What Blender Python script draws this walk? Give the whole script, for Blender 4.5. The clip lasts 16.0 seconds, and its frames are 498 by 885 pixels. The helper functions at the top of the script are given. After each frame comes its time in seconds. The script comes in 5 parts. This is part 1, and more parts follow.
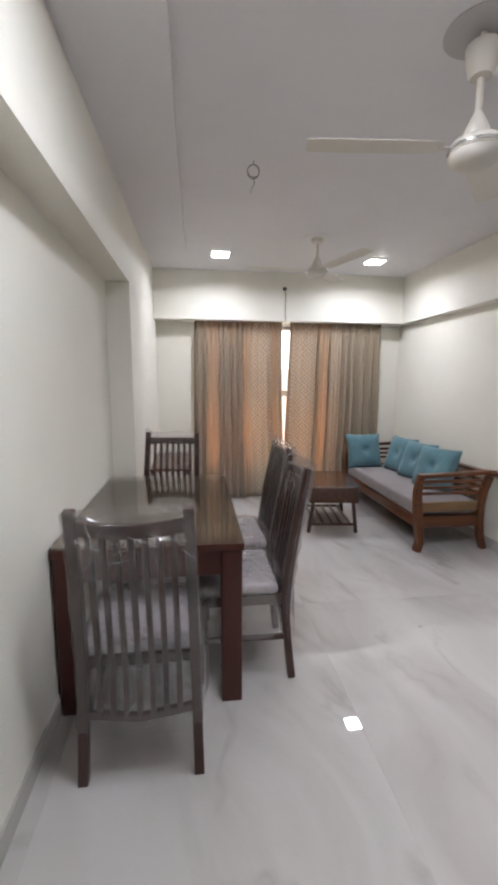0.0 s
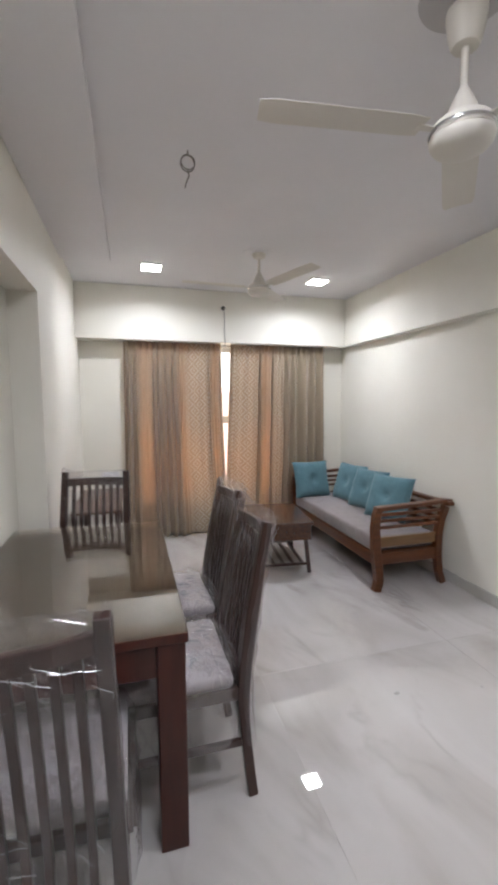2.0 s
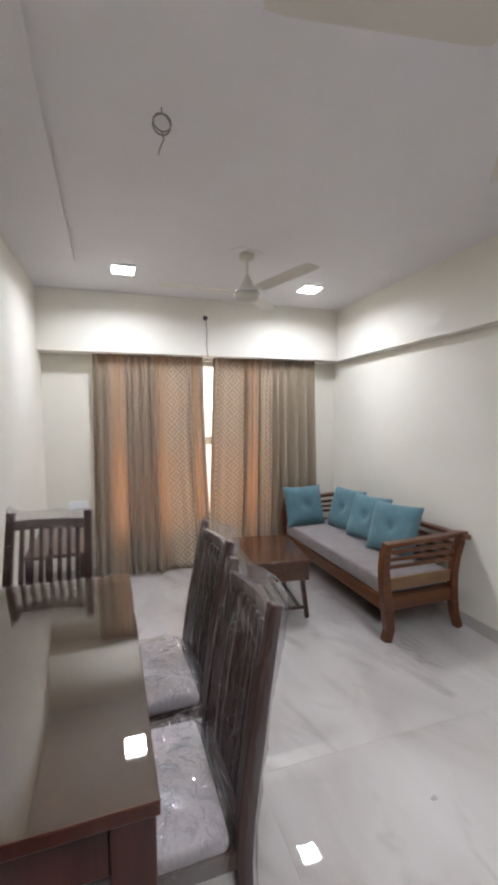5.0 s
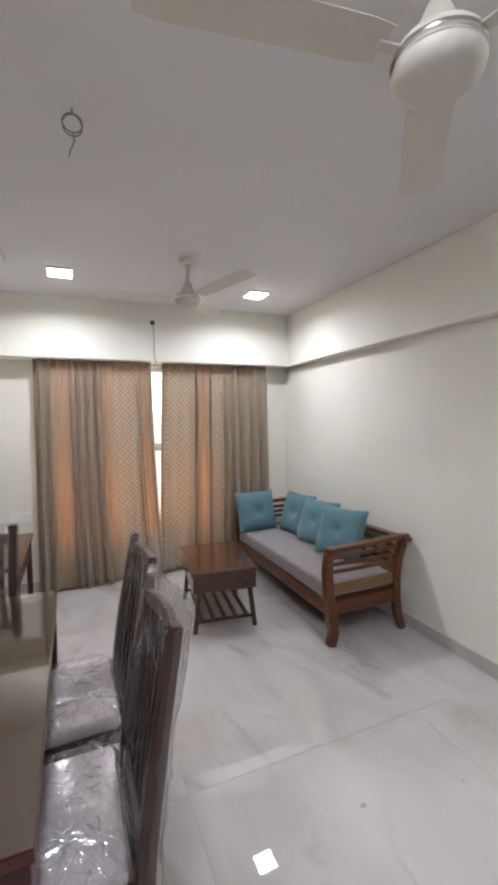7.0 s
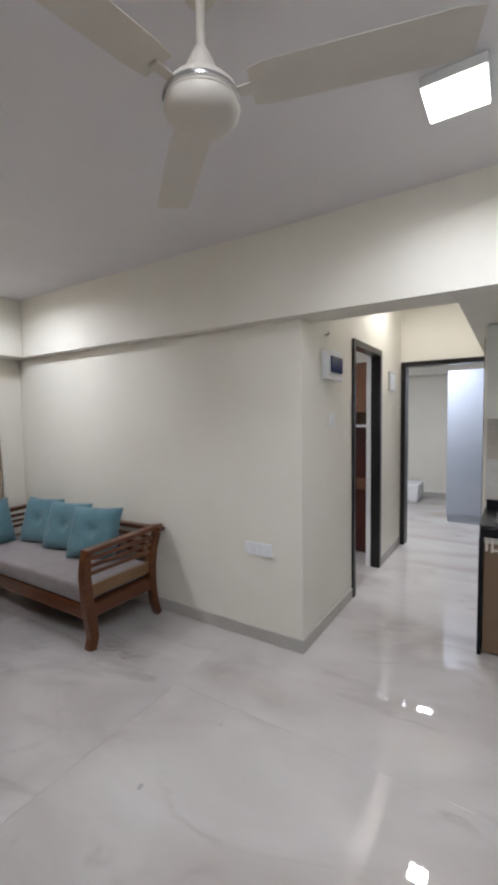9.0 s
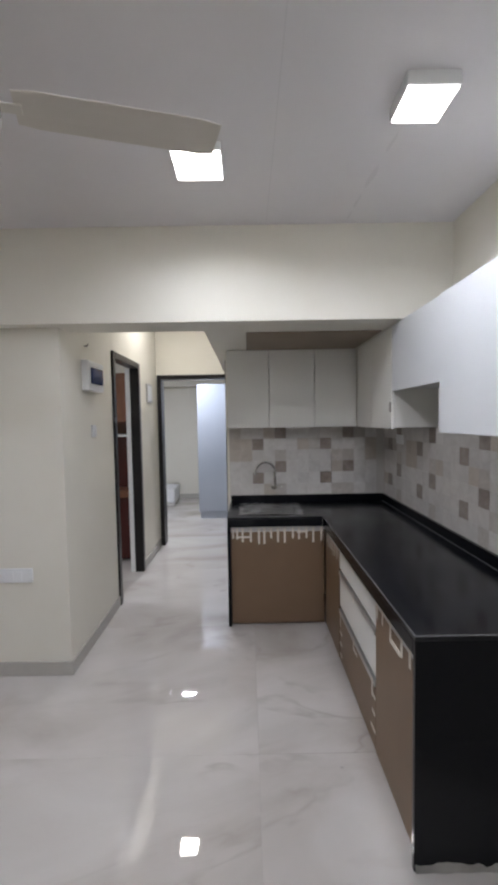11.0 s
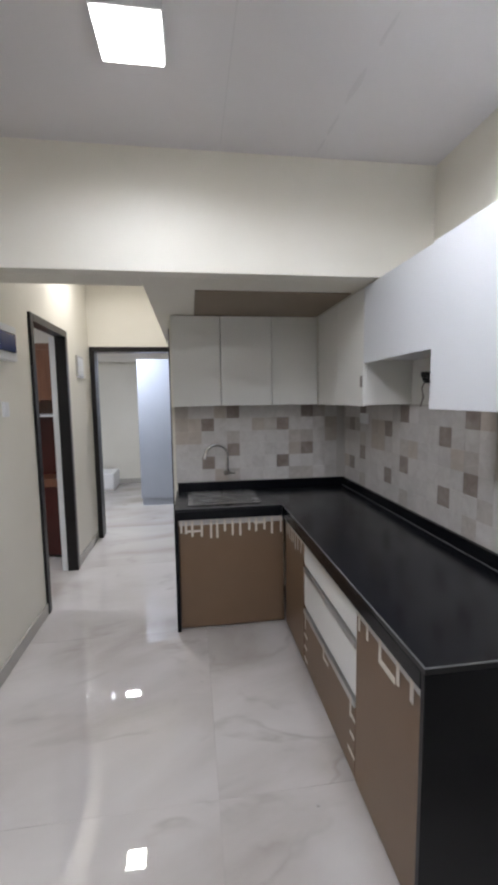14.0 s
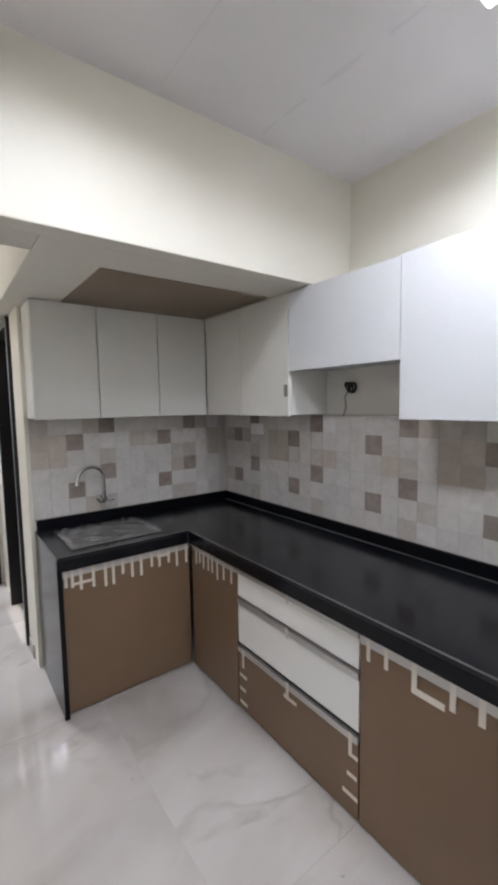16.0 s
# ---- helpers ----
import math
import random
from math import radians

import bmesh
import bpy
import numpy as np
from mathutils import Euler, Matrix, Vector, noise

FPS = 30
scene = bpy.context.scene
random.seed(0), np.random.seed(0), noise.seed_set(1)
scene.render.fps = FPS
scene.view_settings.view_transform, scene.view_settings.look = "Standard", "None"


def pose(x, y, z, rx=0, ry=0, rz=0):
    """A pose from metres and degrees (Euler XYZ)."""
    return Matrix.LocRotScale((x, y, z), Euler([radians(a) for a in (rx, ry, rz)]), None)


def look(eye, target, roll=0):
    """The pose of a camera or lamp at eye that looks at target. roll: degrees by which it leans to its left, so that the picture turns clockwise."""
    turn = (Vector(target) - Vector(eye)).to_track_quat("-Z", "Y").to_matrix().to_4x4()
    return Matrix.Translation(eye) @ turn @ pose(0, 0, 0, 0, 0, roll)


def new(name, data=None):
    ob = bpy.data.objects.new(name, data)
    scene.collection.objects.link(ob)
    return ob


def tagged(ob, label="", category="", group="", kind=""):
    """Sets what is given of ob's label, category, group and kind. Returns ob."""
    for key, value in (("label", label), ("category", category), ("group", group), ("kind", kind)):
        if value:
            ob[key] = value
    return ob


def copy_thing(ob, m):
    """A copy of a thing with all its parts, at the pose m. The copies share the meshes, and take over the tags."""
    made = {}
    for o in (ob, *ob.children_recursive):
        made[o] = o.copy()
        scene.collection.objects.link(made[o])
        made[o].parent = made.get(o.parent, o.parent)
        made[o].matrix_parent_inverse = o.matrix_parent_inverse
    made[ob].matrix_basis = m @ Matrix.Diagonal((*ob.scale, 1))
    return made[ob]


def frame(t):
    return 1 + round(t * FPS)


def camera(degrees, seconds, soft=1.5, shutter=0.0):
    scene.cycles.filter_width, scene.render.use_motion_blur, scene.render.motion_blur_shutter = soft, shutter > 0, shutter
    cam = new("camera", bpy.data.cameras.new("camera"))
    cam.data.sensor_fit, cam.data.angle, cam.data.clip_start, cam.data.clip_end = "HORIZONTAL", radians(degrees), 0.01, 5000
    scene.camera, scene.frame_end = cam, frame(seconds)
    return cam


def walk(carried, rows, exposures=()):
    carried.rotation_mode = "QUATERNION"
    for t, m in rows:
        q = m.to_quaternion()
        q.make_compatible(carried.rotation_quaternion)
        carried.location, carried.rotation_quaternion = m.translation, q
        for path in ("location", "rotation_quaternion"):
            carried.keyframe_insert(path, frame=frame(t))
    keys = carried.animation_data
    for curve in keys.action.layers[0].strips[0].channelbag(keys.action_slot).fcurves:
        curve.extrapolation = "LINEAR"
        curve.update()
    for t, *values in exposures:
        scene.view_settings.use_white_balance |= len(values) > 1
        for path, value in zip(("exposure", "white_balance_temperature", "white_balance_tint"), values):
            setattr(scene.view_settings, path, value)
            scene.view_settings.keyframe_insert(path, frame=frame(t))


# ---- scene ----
cam = camera(61.5, 16.0, soft=3.8)
PATH = [
    (0, (0.231, 0.476, 1.432), (0.481, 2.437, 1.132), 0.3),
    (0.5, (0.239, 0.61, 1.442), (0.588, 2.561, 1.172), 0.4),
    (1, (0.207, 0.685, 1.46), (0.65, 2.621, 1.221), 0.2),
    (1.5, (0.2, 0.771, 1.465), (0.696, 2.696, 1.25), 0.1),
    (2, (0.273, 0.902, 1.462), (0.815, 2.817, 1.268), -0.2),
    (2.5, (0.329, 0.984, 1.478), (0.898, 2.892, 1.297), -0.4),
    (3, (0.308, 1.064, 1.483), (0.91, 2.963, 1.312), -0.4),
    (3.5, (0.252, 1.14, 1.496), (0.886, 3.03, 1.333), -0.4),
    (4, (0.241, 1.243, 1.483), (0.882, 3.132, 1.341), -0.3),
    (6.5, (0.555, 1.38, 1.529), (1.171, 3.279, 1.417), -0.7),
    (7, (0.522, 1.32, 1.526), (1.296, 3.161, 1.415), -1.0),
    (7.5, (0.443, 1.336, 1.531), (1.459, 3.054, 1.412), -1.2),
    (8, (0.403, 1.388, 1.52), (1.666, 2.933, 1.388), -1.2),
    (8.5, (0.384, 1.409, 1.509), (1.881, 2.729, 1.374), -1.0),
    (9, (0.408, 1.344, 1.503), (2.093, 2.413, 1.374), -0.8),
    (9.5, (0.408, 1.309, 1.519), (2.246, 2.085, 1.381), -0.6),
    (10, (0.364, 1.356, 1.512), (2.306, 1.819, 1.392), -0.6),
    (12.5, (0.221, 1.332, 1.574), (2.199, 1.073, 1.421), -1.2),
    (13, (0.318, 1.33, 1.542), (2.296, 1.1, 1.356), -1.2),
    (13.5, (0.529, 1.331, 1.517), (2.507, 1.122, 1.306), -1.0),
    (14, (0.662, 1.388, 1.509), (2.633, 1.117, 1.299), -0.8),
    (14.5, (0.786, 1.595, 1.514), (2.731, 1.173, 1.316), -0.5),
    (15, (0.9, 1.706, 1.51), (2.794, 1.092, 1.322), -0.7),
    (15.5, (1.051, 1.794, 1.512), (2.831, 0.902, 1.322), -0.7),
    (16, (1.209, 1.913, 1.526), (2.809, 0.726, 1.342), -0.9),
]
walk(cam, [(t, look(eye, target, roll)) for t, eye, target, roll in PATH],
     exposures=[(0, 0.30), (4, 0.36), (7, 0.30), (8, 0.27), (8.75, 0.12), (9.5, -0.10), (13, -0.06), (14.5, 0.03), (15.5, 0.12), (16, 0.22)])

# ---------- world and lights ----------
world = bpy.data.worlds.new("world")
scene.world = world
world.use_nodes = True
wn, wl = world.node_tree.nodes, world.node_tree.links
sky = wn.new("ShaderNodeTexSky")
sky.sky_type, sky.sun_disc = "NISHITA", False
sky.sun_elevation, sky.sun_rotation = radians(50), radians(200)
wn["Background"].inputs["Strength"].default_value = 0.12
wl.new(sky.outputs[0], wn["Background"].inputs[0])
sun = new("sun", bpy.data.lights.new("sun", "SUN"))
sun.data.energy, sun.data.angle, sun.data.color = 2.0, radians(0.6), (1, 0.95, 0.88)
sun.matrix_world = look((0, -8, 12), (0, 0, 0))

CEIL, BEAM = 2.605, 2.08
SLAB = 2.95
XL, XREC, XR, XBEAM = -0.21, -0.37, 2.735, 2.65
YFAR, YBEAM = 5.50, 5.28
YK, XK = 0.19, 3.83


def area_lamp(x, y, z, size, watts, spread=180, color=(0.897, 0.938, 1.055)):
    lamp = new("panel_light_source", bpy.data.lights.new("panel_light_source", "AREA"))
    lamp.data.shape, lamp.data.size, lamp.data.energy, lamp.data.color = "SQUARE", size, watts, color
    lamp.data.spread = radians(spread)
    lamp.matrix_world = pose(x, y, z)
    return lamp


# the last lamp, at (0.48, 1.45), is an unseen one added for brightness
LAMPS = [(2.045, 1.535, 0.20, 7.1, 0.034), (1.71, 0.75, 0.17, 8.2, 0.045), (0.48, 4.64, 0.17, 12, 0.016), (2.02, 4.67, 0.17, 12, 0.016), (0.48, 1.45, 0.17, 14.5, 0.016)]
for lx, ly, ls, lw, lt in LAMPS:
    area_lamp(lx, ly, CEIL - lt - 0.010, ls - 0.012, lw, 180 if lx < 1 and ly < 2 else 160)
area_lamp(4.40, 2.03, SLAB - 0.032, 0.17, 10.5, 150, (0.97, 0.945, 0.94))
area_lamp(6.11, 2.268, 2.49 - 0.032, 0.17, 42, 180)
# unseen lamp added to light the wardrobe in the side room
area_lamp(4.0, 4.0, CEIL - 0.032, 0.17, 20, 180)
for wz, wh, ww in ((0.80, 0.78, 34), (1.68, 0.72, 13)):
    window_light = new("window_daylight", bpy.data.lights.new("window_daylight", "AREA"))
    window_light.data.shape, window_light.data.size, window_light.data.size_y = "RECTANGLE", 1.6, wh
    window_light.data.energy, window_light.data.color = ww, (1.0, 0.90, 0.80)
    window_light.matrix_world = pose(1.15, YFAR + 0.2, wz, -90, 0, 0)


# ---------- materials ----------
def material(name, color=(0.8, 0.8, 0.8), rough=0.5, metal=0.0, spec=0.5):
    m = bpy.data.materials.new(name)
    m.use_nodes = True
    b = m.node_tree.nodes["Principled BSDF"]
    b.inputs["Base Color"].default_value = (*color, 1)
    b.inputs["Roughness"].default_value = rough
    b.inputs["Metallic"].default_value = metal
    b.inputs["Specular IOR Level"].default_value = spec
    return m, m.node_tree.nodes, m.node_tree.links, b


def ramp(nodes, stops):
    r = nodes.new("ShaderNodeValToRGB")
    while len(r.color_ramp.elements) < len(stops):
        r.color_ramp.elements.new(0.5)
    for e, (p, c) in zip(r.color_ramp.elements, stops):
        e.position, e.color = p, (*c, 1)
    return r


def coords(nodes, links, scale=(1, 1, 1), rot=(0, 0, 0), kind="Object"):
    tc, mp = nodes.new("ShaderNodeTexCoord"), nodes.new("ShaderNodeMapping")
    mp.inputs["Scale"].default_value = scale
    mp.inputs["Rotation"].default_value = rot
    links.new(tc.outputs[kind], mp.inputs[0])
    return mp.outputs[0]


def world_coords(nodes, links, scale=(1, 1, 1), rot=(0, 0, 0)):
    g, mp = nodes.new("ShaderNodeNewGeometry"), nodes.new("ShaderNodeMapping")
    mp.inputs["Scale"].default_value = scale
    mp.inputs["Rotation"].default_value = rot
    links.new(g.outputs["Position"], mp.inputs[0])
    return mp.outputs[0]


def tex_noise(nodes, links, vec, scale, detail=4, rough=0.5, dist=0.0):
    n = nodes.new("ShaderNodeTexNoise")
    n.inputs["Scale"].default_value, n.inputs["Detail"].default_value = scale, detail
    n.inputs["Roughness"].default_value, n.inputs["Distortion"].default_value = rough, dist
    links.new(vec, n.inputs["Vector"])
    return n.outputs["Fac"]


def bump(nodes, links, b, height, strength, distance):
    n = nodes.new("ShaderNodeBump")
    n.inputs["Strength"].default_value, n.inputs["Distance"].default_value = strength, distance
    links.new(height, n.inputs["Height"])
    links.new(n.outputs[0], b.inputs["Normal"])
    return n


def paint(name, c1, c2, rough=0.55, grain=220, strength=0.12):
    m, n, l, b = material(name, c1, rough, spec=0.35)
    v = world_coords(n, l)
    r = ramp(n, [(0.3, c1), (0.7, c2)])
    l.new(tex_noise(n, l, v, 1.7, 5, 0.6), r.inputs[0])
    l.new(r.outputs[0], b.inputs["Base Color"])
    bump(n, l, b, tex_noise(n, l, v, grain, 3), strength, 0.002)
    return m


def wood(name, dark, light, rough=0.3, axis=0, coat=0.3):
    m, n, l, b = material(name, dark, rough)
    s = [14, 14, 14]
    s[axis] = 1.3
    v = coords(n, l, s)
    r = ramp(n, [(0.25, dark), (0.62, light), (0.8, dark)])
    l.new(tex_noise(n, l, v, 2.2, 7, 0.62, 0.6), r.inputs[0])
    l.new(r.outputs[0], b.inputs["Base Color"])
    b.inputs["Coat Weight"].default_value = coat
    b.inputs["Coat Roughness"].default_value = 0.15
    bump(n, l, b, tex_noise(n, l, v, 9, 4), 0.1, 0.002)
    return m


WALL = paint("cream_wall_paint", (0.775, 0.745, 0.66), (0.81, 0.785, 0.71))
CEILING = paint("white_ceiling_paint", (0.70, 0.68, 0.69), (0.74, 0.72, 0.73), 0.6)
# darker ceiling grey: the shade round the near fan's canopy, put into colour
CANOPY_SHADE = paint("grey_canopy_shade", (0.46, 0.435, 0.43), (0.50, 0.475, 0.47), 0.7)
PATCH = paint("grey_filler_plaster", (0.645, 0.63, 0.635), (0.69, 0.672, 0.68), 0.8)
SOFFIT = paint("taupe_soffit_board", (0.23, 0.18, 0.13), (0.27, 0.215, 0.16), 0.5)
SKIRT = paint("grey_skirting_tile", (0.42, 0.40, 0.37), (0.52, 0.50, 0.46), 0.25, 40, 0.05)
BLACK_FRAME = paint("black_granite_frame", (0.010, 0.009, 0.009), (0.02, 0.018, 0.017), 0.3, 120, 0.05)
WHITE_LAM = paint("white_laminate", (0.66, 0.675, 0.70), (0.69, 0.705, 0.73), 0.28, 300, 0.02)
DRAWER_LAM = paint("warm_white_laminate", (0.79, 0.79, 0.765), (0.82, 0.82, 0.80), 0.26, 300, 0.02)
GREY_LAM = paint("pale_grey_laminate", (0.72, 0.715, 0.68), (0.755, 0.75, 0.715), 0.35, 300, 0.02)
BROWN_LAM = paint("brown_laminate", (0.172, 0.110, 0.067), (0.198, 0.128, 0.079), 0.40, 260, 0.05)
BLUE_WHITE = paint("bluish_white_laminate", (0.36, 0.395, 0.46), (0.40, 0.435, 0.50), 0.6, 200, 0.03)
PLASTIC_WHITE = paint("white_plastic", (0.80, 0.81, 0.82), (0.84, 0.85, 0.86), 0.35, 300, 0.02)
FAN_WHITE = paint("ivory_enamel", (0.62, 0.58, 0.515), (0.66, 0.62, 0.555), 0.42, 300, 0.02)
DARK_WOOD = wood("dark_stained_wood", (0.026, 0.0105, 0.0075), (0.048, 0.0190, 0.013), 0.35, 2, 0.08)
TABLE_WOOD = wood("polished_mahogany", (0.036, 0.0062, 0.004), (0.060, 0.0112, 0.006), 0.3, 2, 0.05)
TOP_WOOD = wood("brown_tabletop_veneer", (0.28, 0.195, 0.14), (0.33, 0.235, 0.17), 0.3, 1, 0.0)
TEAK = wood("teak_finish_wood", (0.052, 0.0150, 0.0045), (0.125, 0.037, 0.0100), 0.3, 0, 0.1)
TEAK_Y = wood("teak_finish_wood_lengthwise", (0.052, 0.0150, 0.0045), (0.125, 0.037, 0.0100), 0.3, 1, 0.1)
PALE_TEAK = wood("pale_tan_board", (0.13, 0.065, 0.024), (0.21, 0.115, 0.048), 0.3, 0)
WARD_WOOD = wood("red_brown_wardrobe_laminate", (0.13, 0.045, 0.022), (0.20, 0.08, 0.04), 0.35, 2)
COFFEE_WOOD = wood("dark_glossy_coffee_table_wood", (0.032, 0.010, 0.005), (0.075, 0.024, 0.009), 0.2, 1, 0.5)
RED_LAM = paint("dark_red_laminate", (0.05, 0.011, 0.009), (0.07, 0.015, 0.012), 0.3, 200, 0.03)
STEEL = paint("brushed_steel", (0.68, 0.68, 0.68), (0.76, 0.76, 0.76), 0.2, 200, 0.05)
STEEL.node_tree.nodes["Principled BSDF"].inputs["Metallic"].default_value = 1
ALU = paint("grey_aluminium", (0.52, 0.51, 0.50), (0.64, 0.63, 0.62), 0.35, 200, 0.04)
ALU.node_tree.nodes["Principled BSDF"].inputs["Metallic"].default_value = 0.8
TAPE = paint("cream_masking_tape", (0.66, 0.61, 0.54), (0.74, 0.70, 0.63), 0.6, 90, 0.2)
BLACK_RUBBER = paint("black_cable_sheath", (0.012, 0.012, 0.012), (0.02, 0.02, 0.02), 0.5, 100, 0.05)
GREY_CABLE = paint("grey_cable_sheath", (0.22, 0.20, 0.18), (0.28, 0.26, 0.24), 0.5, 100, 0.05)
BLUE_PLASTIC = paint("dark_blue_smoked_cover", (0.02, 0.035, 0.14), (0.03, 0.05, 0.18), 0.15, 100, 0.02)


def fabric(name, c1, c2, scale=450, rough=0.9):
    m, n, l, b = material(name, c1, rough, spec=0.2)
    v = coords(n, l)
    r = ramp(n, [(0.35, c1), (0.65, c2)])
    l.new(tex_noise(n, l, v, 9, 6, 0.7), r.inputs[0])
    l.new(r.outputs[0], b.inputs["Base Color"])
    w = n.new("ShaderNodeTexVoronoi")
    w.inputs["Scale"].default_value = scale
    l.new(v, w.inputs["Vector"])
    bump(n, l, b, w.outputs["Distance"], 0.25, 0.002)
    b.inputs["Sheen Weight"].default_value = 0.2
    return m


GREY_FABRIC = fabric("grey_seat_fabric", (0.23, 0.20, 0.20), (0.28, 0.25, 0.25))
TEAL = fabric("teal_cushion_fabric", (0.090, 0.182, 0.215), (0.118, 0.222, 0.257))
CHAIR_FABRIC = fabric("mauve_grey_chair_fabric", (0.50, 0.46, 0.47), (0.57, 0.53, 0.54))


def granite(name, dusty):
    m, n, l, b = material(name, (0.006, 0.006, 0.009), 0.2, spec=0.4 if dusty > 0.05 else 0.2)
    v = world_coords(n, l)
    grain = ramp(n, [(0.4, (0.0035, 0.0037, 0.005)), (0.75, (0.008, 0.0085, 0.0115))])
    l.new(tex_noise(n, l, v, 600, 2, 0.6), grain.inputs[0])
    dust = ramp(n, [(0.30, (0.3 * dusty,) * 3), (0.60, (0.6 * dusty,) * 3), (0.85, (dusty,) * 3)])
    cloud = tex_noise(n, l, v, 2.4, 6, 0.55, 0.5)
    l.new(cloud, dust.inputs[0])
    mix = n.new("ShaderNodeMix")
    mix.data_type = "RGBA"
    l.new(dust.outputs[0], mix.inputs[0])
    l.new(grain.outputs[0], mix.inputs[6])
    mix.inputs[7].default_value = (0.13, 0.135, 0.165, 1)
    l.new(mix.outputs[2], b.inputs["Base Color"])
    r2 = ramp(n, [(0.35, (0.14, 0.14, 0.14)), (0.65, (0.14 + 1.4 * dusty,) * 3)])
    l.new(cloud, r2.inputs[0])
    l.new(r2.outputs[0], b.inputs["Roughness"])
    return m


GRANITE = granite("polished_black_granite", 0.012)
GRANITE_TOP = granite("dusty_black_granite", 0.085)
GRANITE_EDGE = paint("pale_granite_edge", (0.10, 0.10, 0.105), (0.20, 0.20, 0.20), 0.6, 60, 0.2)
SPECK = paint("pale_grey_cement", (0.30, 0.285, 0.27), (0.40, 0.38, 0.365), 0.7, 90, 0.3)
MORTAR = paint("grey_white_mortar", (0.20, 0.195, 0.185), (0.52, 0.50, 0.47), 0.9, 35, 0.6)


def marble():
    m, n, l, b = material("pale_grey_vitrified_marble", (0.6, 0.58, 0.56), 0.08, spec=0.95)
    oi = n.new("ShaderNodeObjectInfo")
    v = world_coords(n, l, (1, 1, 1), (0, 0, radians(78)))
    add = n.new("ShaderNodeVectorMath")
    mul = n.new("ShaderNodeMath")
    mul.operation = "MULTIPLY"
    mul.inputs[1].default_value = 0.5
    l.new(oi.outputs["Random"], mul.inputs[0])
    l.new(v, add.inputs[0])
    l.new(mul.outputs[0], add.inputs[1])
    st = n.new("ShaderNodeMapping")
    st.inputs["Scale"].default_value = (0.7, 1.35, 1)
    l.new(add.outputs[0], st.inputs[0])
    r = ramp(n, [(0.28, (0.40, 0.366, 0.335)), (0.40, (0.48, 0.447, 0.42)), (0.54, (0.535, 0.507, 0.487)), (0.75, (0.59, 0.563, 0.547))])
    l.new(tex_noise(n, l, st.outputs[0], 1.7, 5, 0.5, 0.7), r.inputs[0])
    veins = ramp(n, [(0.478, (0, 0, 0)), (0.5, (1, 1, 1)), (0.522, (0, 0, 0))])
    l.new(tex_noise(n, l, st.outputs[0], 1.1, 4, 0.5, 0.6), veins.inputs[0])
    mix = n.new("ShaderNodeMix")
    mix.data_type = "RGBA"
    fac = n.new("ShaderNodeMath")
    fac.operation = "MULTIPLY"
    broken = ramp(n, [(0.46, (0, 0, 0)), (0.68, (0.55, 0.55, 0.55))])
    l.new(tex_noise(n, l, st.outputs[0], 3.4, 3, 0.5), broken.inputs[0])
    l.new(broken.outputs[0], fac.inputs[1])
    l.new(veins.outputs[0], fac.inputs[0])
    l.new(fac.outputs[0], mix.inputs[0])
    l.new(r.outputs[0], mix.inputs[6])
    mix.inputs[7].default_value = (0.33, 0.295, 0.265, 1)
    l.new(mix.outputs[2], b.inputs["Base Color"])
    r2 = ramp(n, [(0.3, (0.008, 0.008, 0.008)), (0.8, (0.028, 0.028, 0.028))])
    l.new(tex_noise(n, l, v, 3.0, 5, 0.7), r2.inputs[0])
    l.new(r2.outputs[0], b.inputs["Roughness"])
    bump(n, l, b, tex_noise(n, l, v, 3, 2), 0.012, 0.01)
    return m


MARBLE = marble()
SPLASH_BED = paint("pale_tile_bed", (0.52, 0.495, 0.47), (0.58, 0.555, 0.53), 0.6)
GROUT = paint("grey_grout", (0.46, 0.435, 0.41), (0.52, 0.495, 0.47), 0.5)


def tile_mat(name, c1, c2):
    m, n, l, b = material(name, c1, 0.3)
    oi = n.new("ShaderNodeObjectInfo")
    v = coords(n, l)
    add = n.new("ShaderNodeVectorMath")
    l.new(v, add.inputs[0])
    l.new(oi.outputs["Location"], add.inputs[1])
    r = ramp(n, [(0.25, c1), (0.75, c2)])
    l.new(tex_noise(n, l, add.outputs[0], 14, 6, 0.65, 0.8), r.inputs[0])
    hsv = n.new("ShaderNodeHueSaturation")
    mr = n.new("ShaderNodeMapRange")
    mr.inputs["To Min"].default_value, mr.inputs["To Max"].default_value = 0.93, 1.05
    l.new(oi.outputs["Random"], mr.inputs["Value"])
    l.new(mr.outputs[0], hsv.inputs["Value"])
    l.new(r.outputs[0], hsv.inputs["Color"])
    l.new(hsv.outputs[0], b.inputs["Base Color"])
    return m


TILE_PALE = tile_mat("pale_grey_mosaic_tile", (0.56, 0.535, 0.515), (0.72, 0.70, 0.685))
TILE_BROWN = tile_mat("taupe_brown_mosaic_tile", (0.22, 0.175, 0.15), (0.40, 0.345, 0.31))
TILE_MID = tile_mat("beige_grey_mosaic_tile", (0.42, 0.385, 0.355), (0.62, 0.585, 0.555))
TILE_WARM = tile_mat("warm_sand_mosaic_tile", (0.48, 0.425, 0.375), (0.60, 0.545, 0.495))


def emitter(name, color, strength):
    m, n, l, b = material(name, (0.9, 0.9, 0.9))
    b.inputs["Emission Color"].default_value = (*color, 1)
    b.inputs["Emission Strength"].default_value = strength
    return m


LED = emitter("lit_led_diffuser", (1, 0.98, 0.95), 14)
SKY_GLOW = emitter("bright_hazy_sky", (1.0, 0.98, 0.96), 2.2)
# the facade glows by itself in place of sunlight falling on it
PINK_GLOW = emitter("pink_building_sun_glow", (0.95, 0.55, 0.42), 1.2)


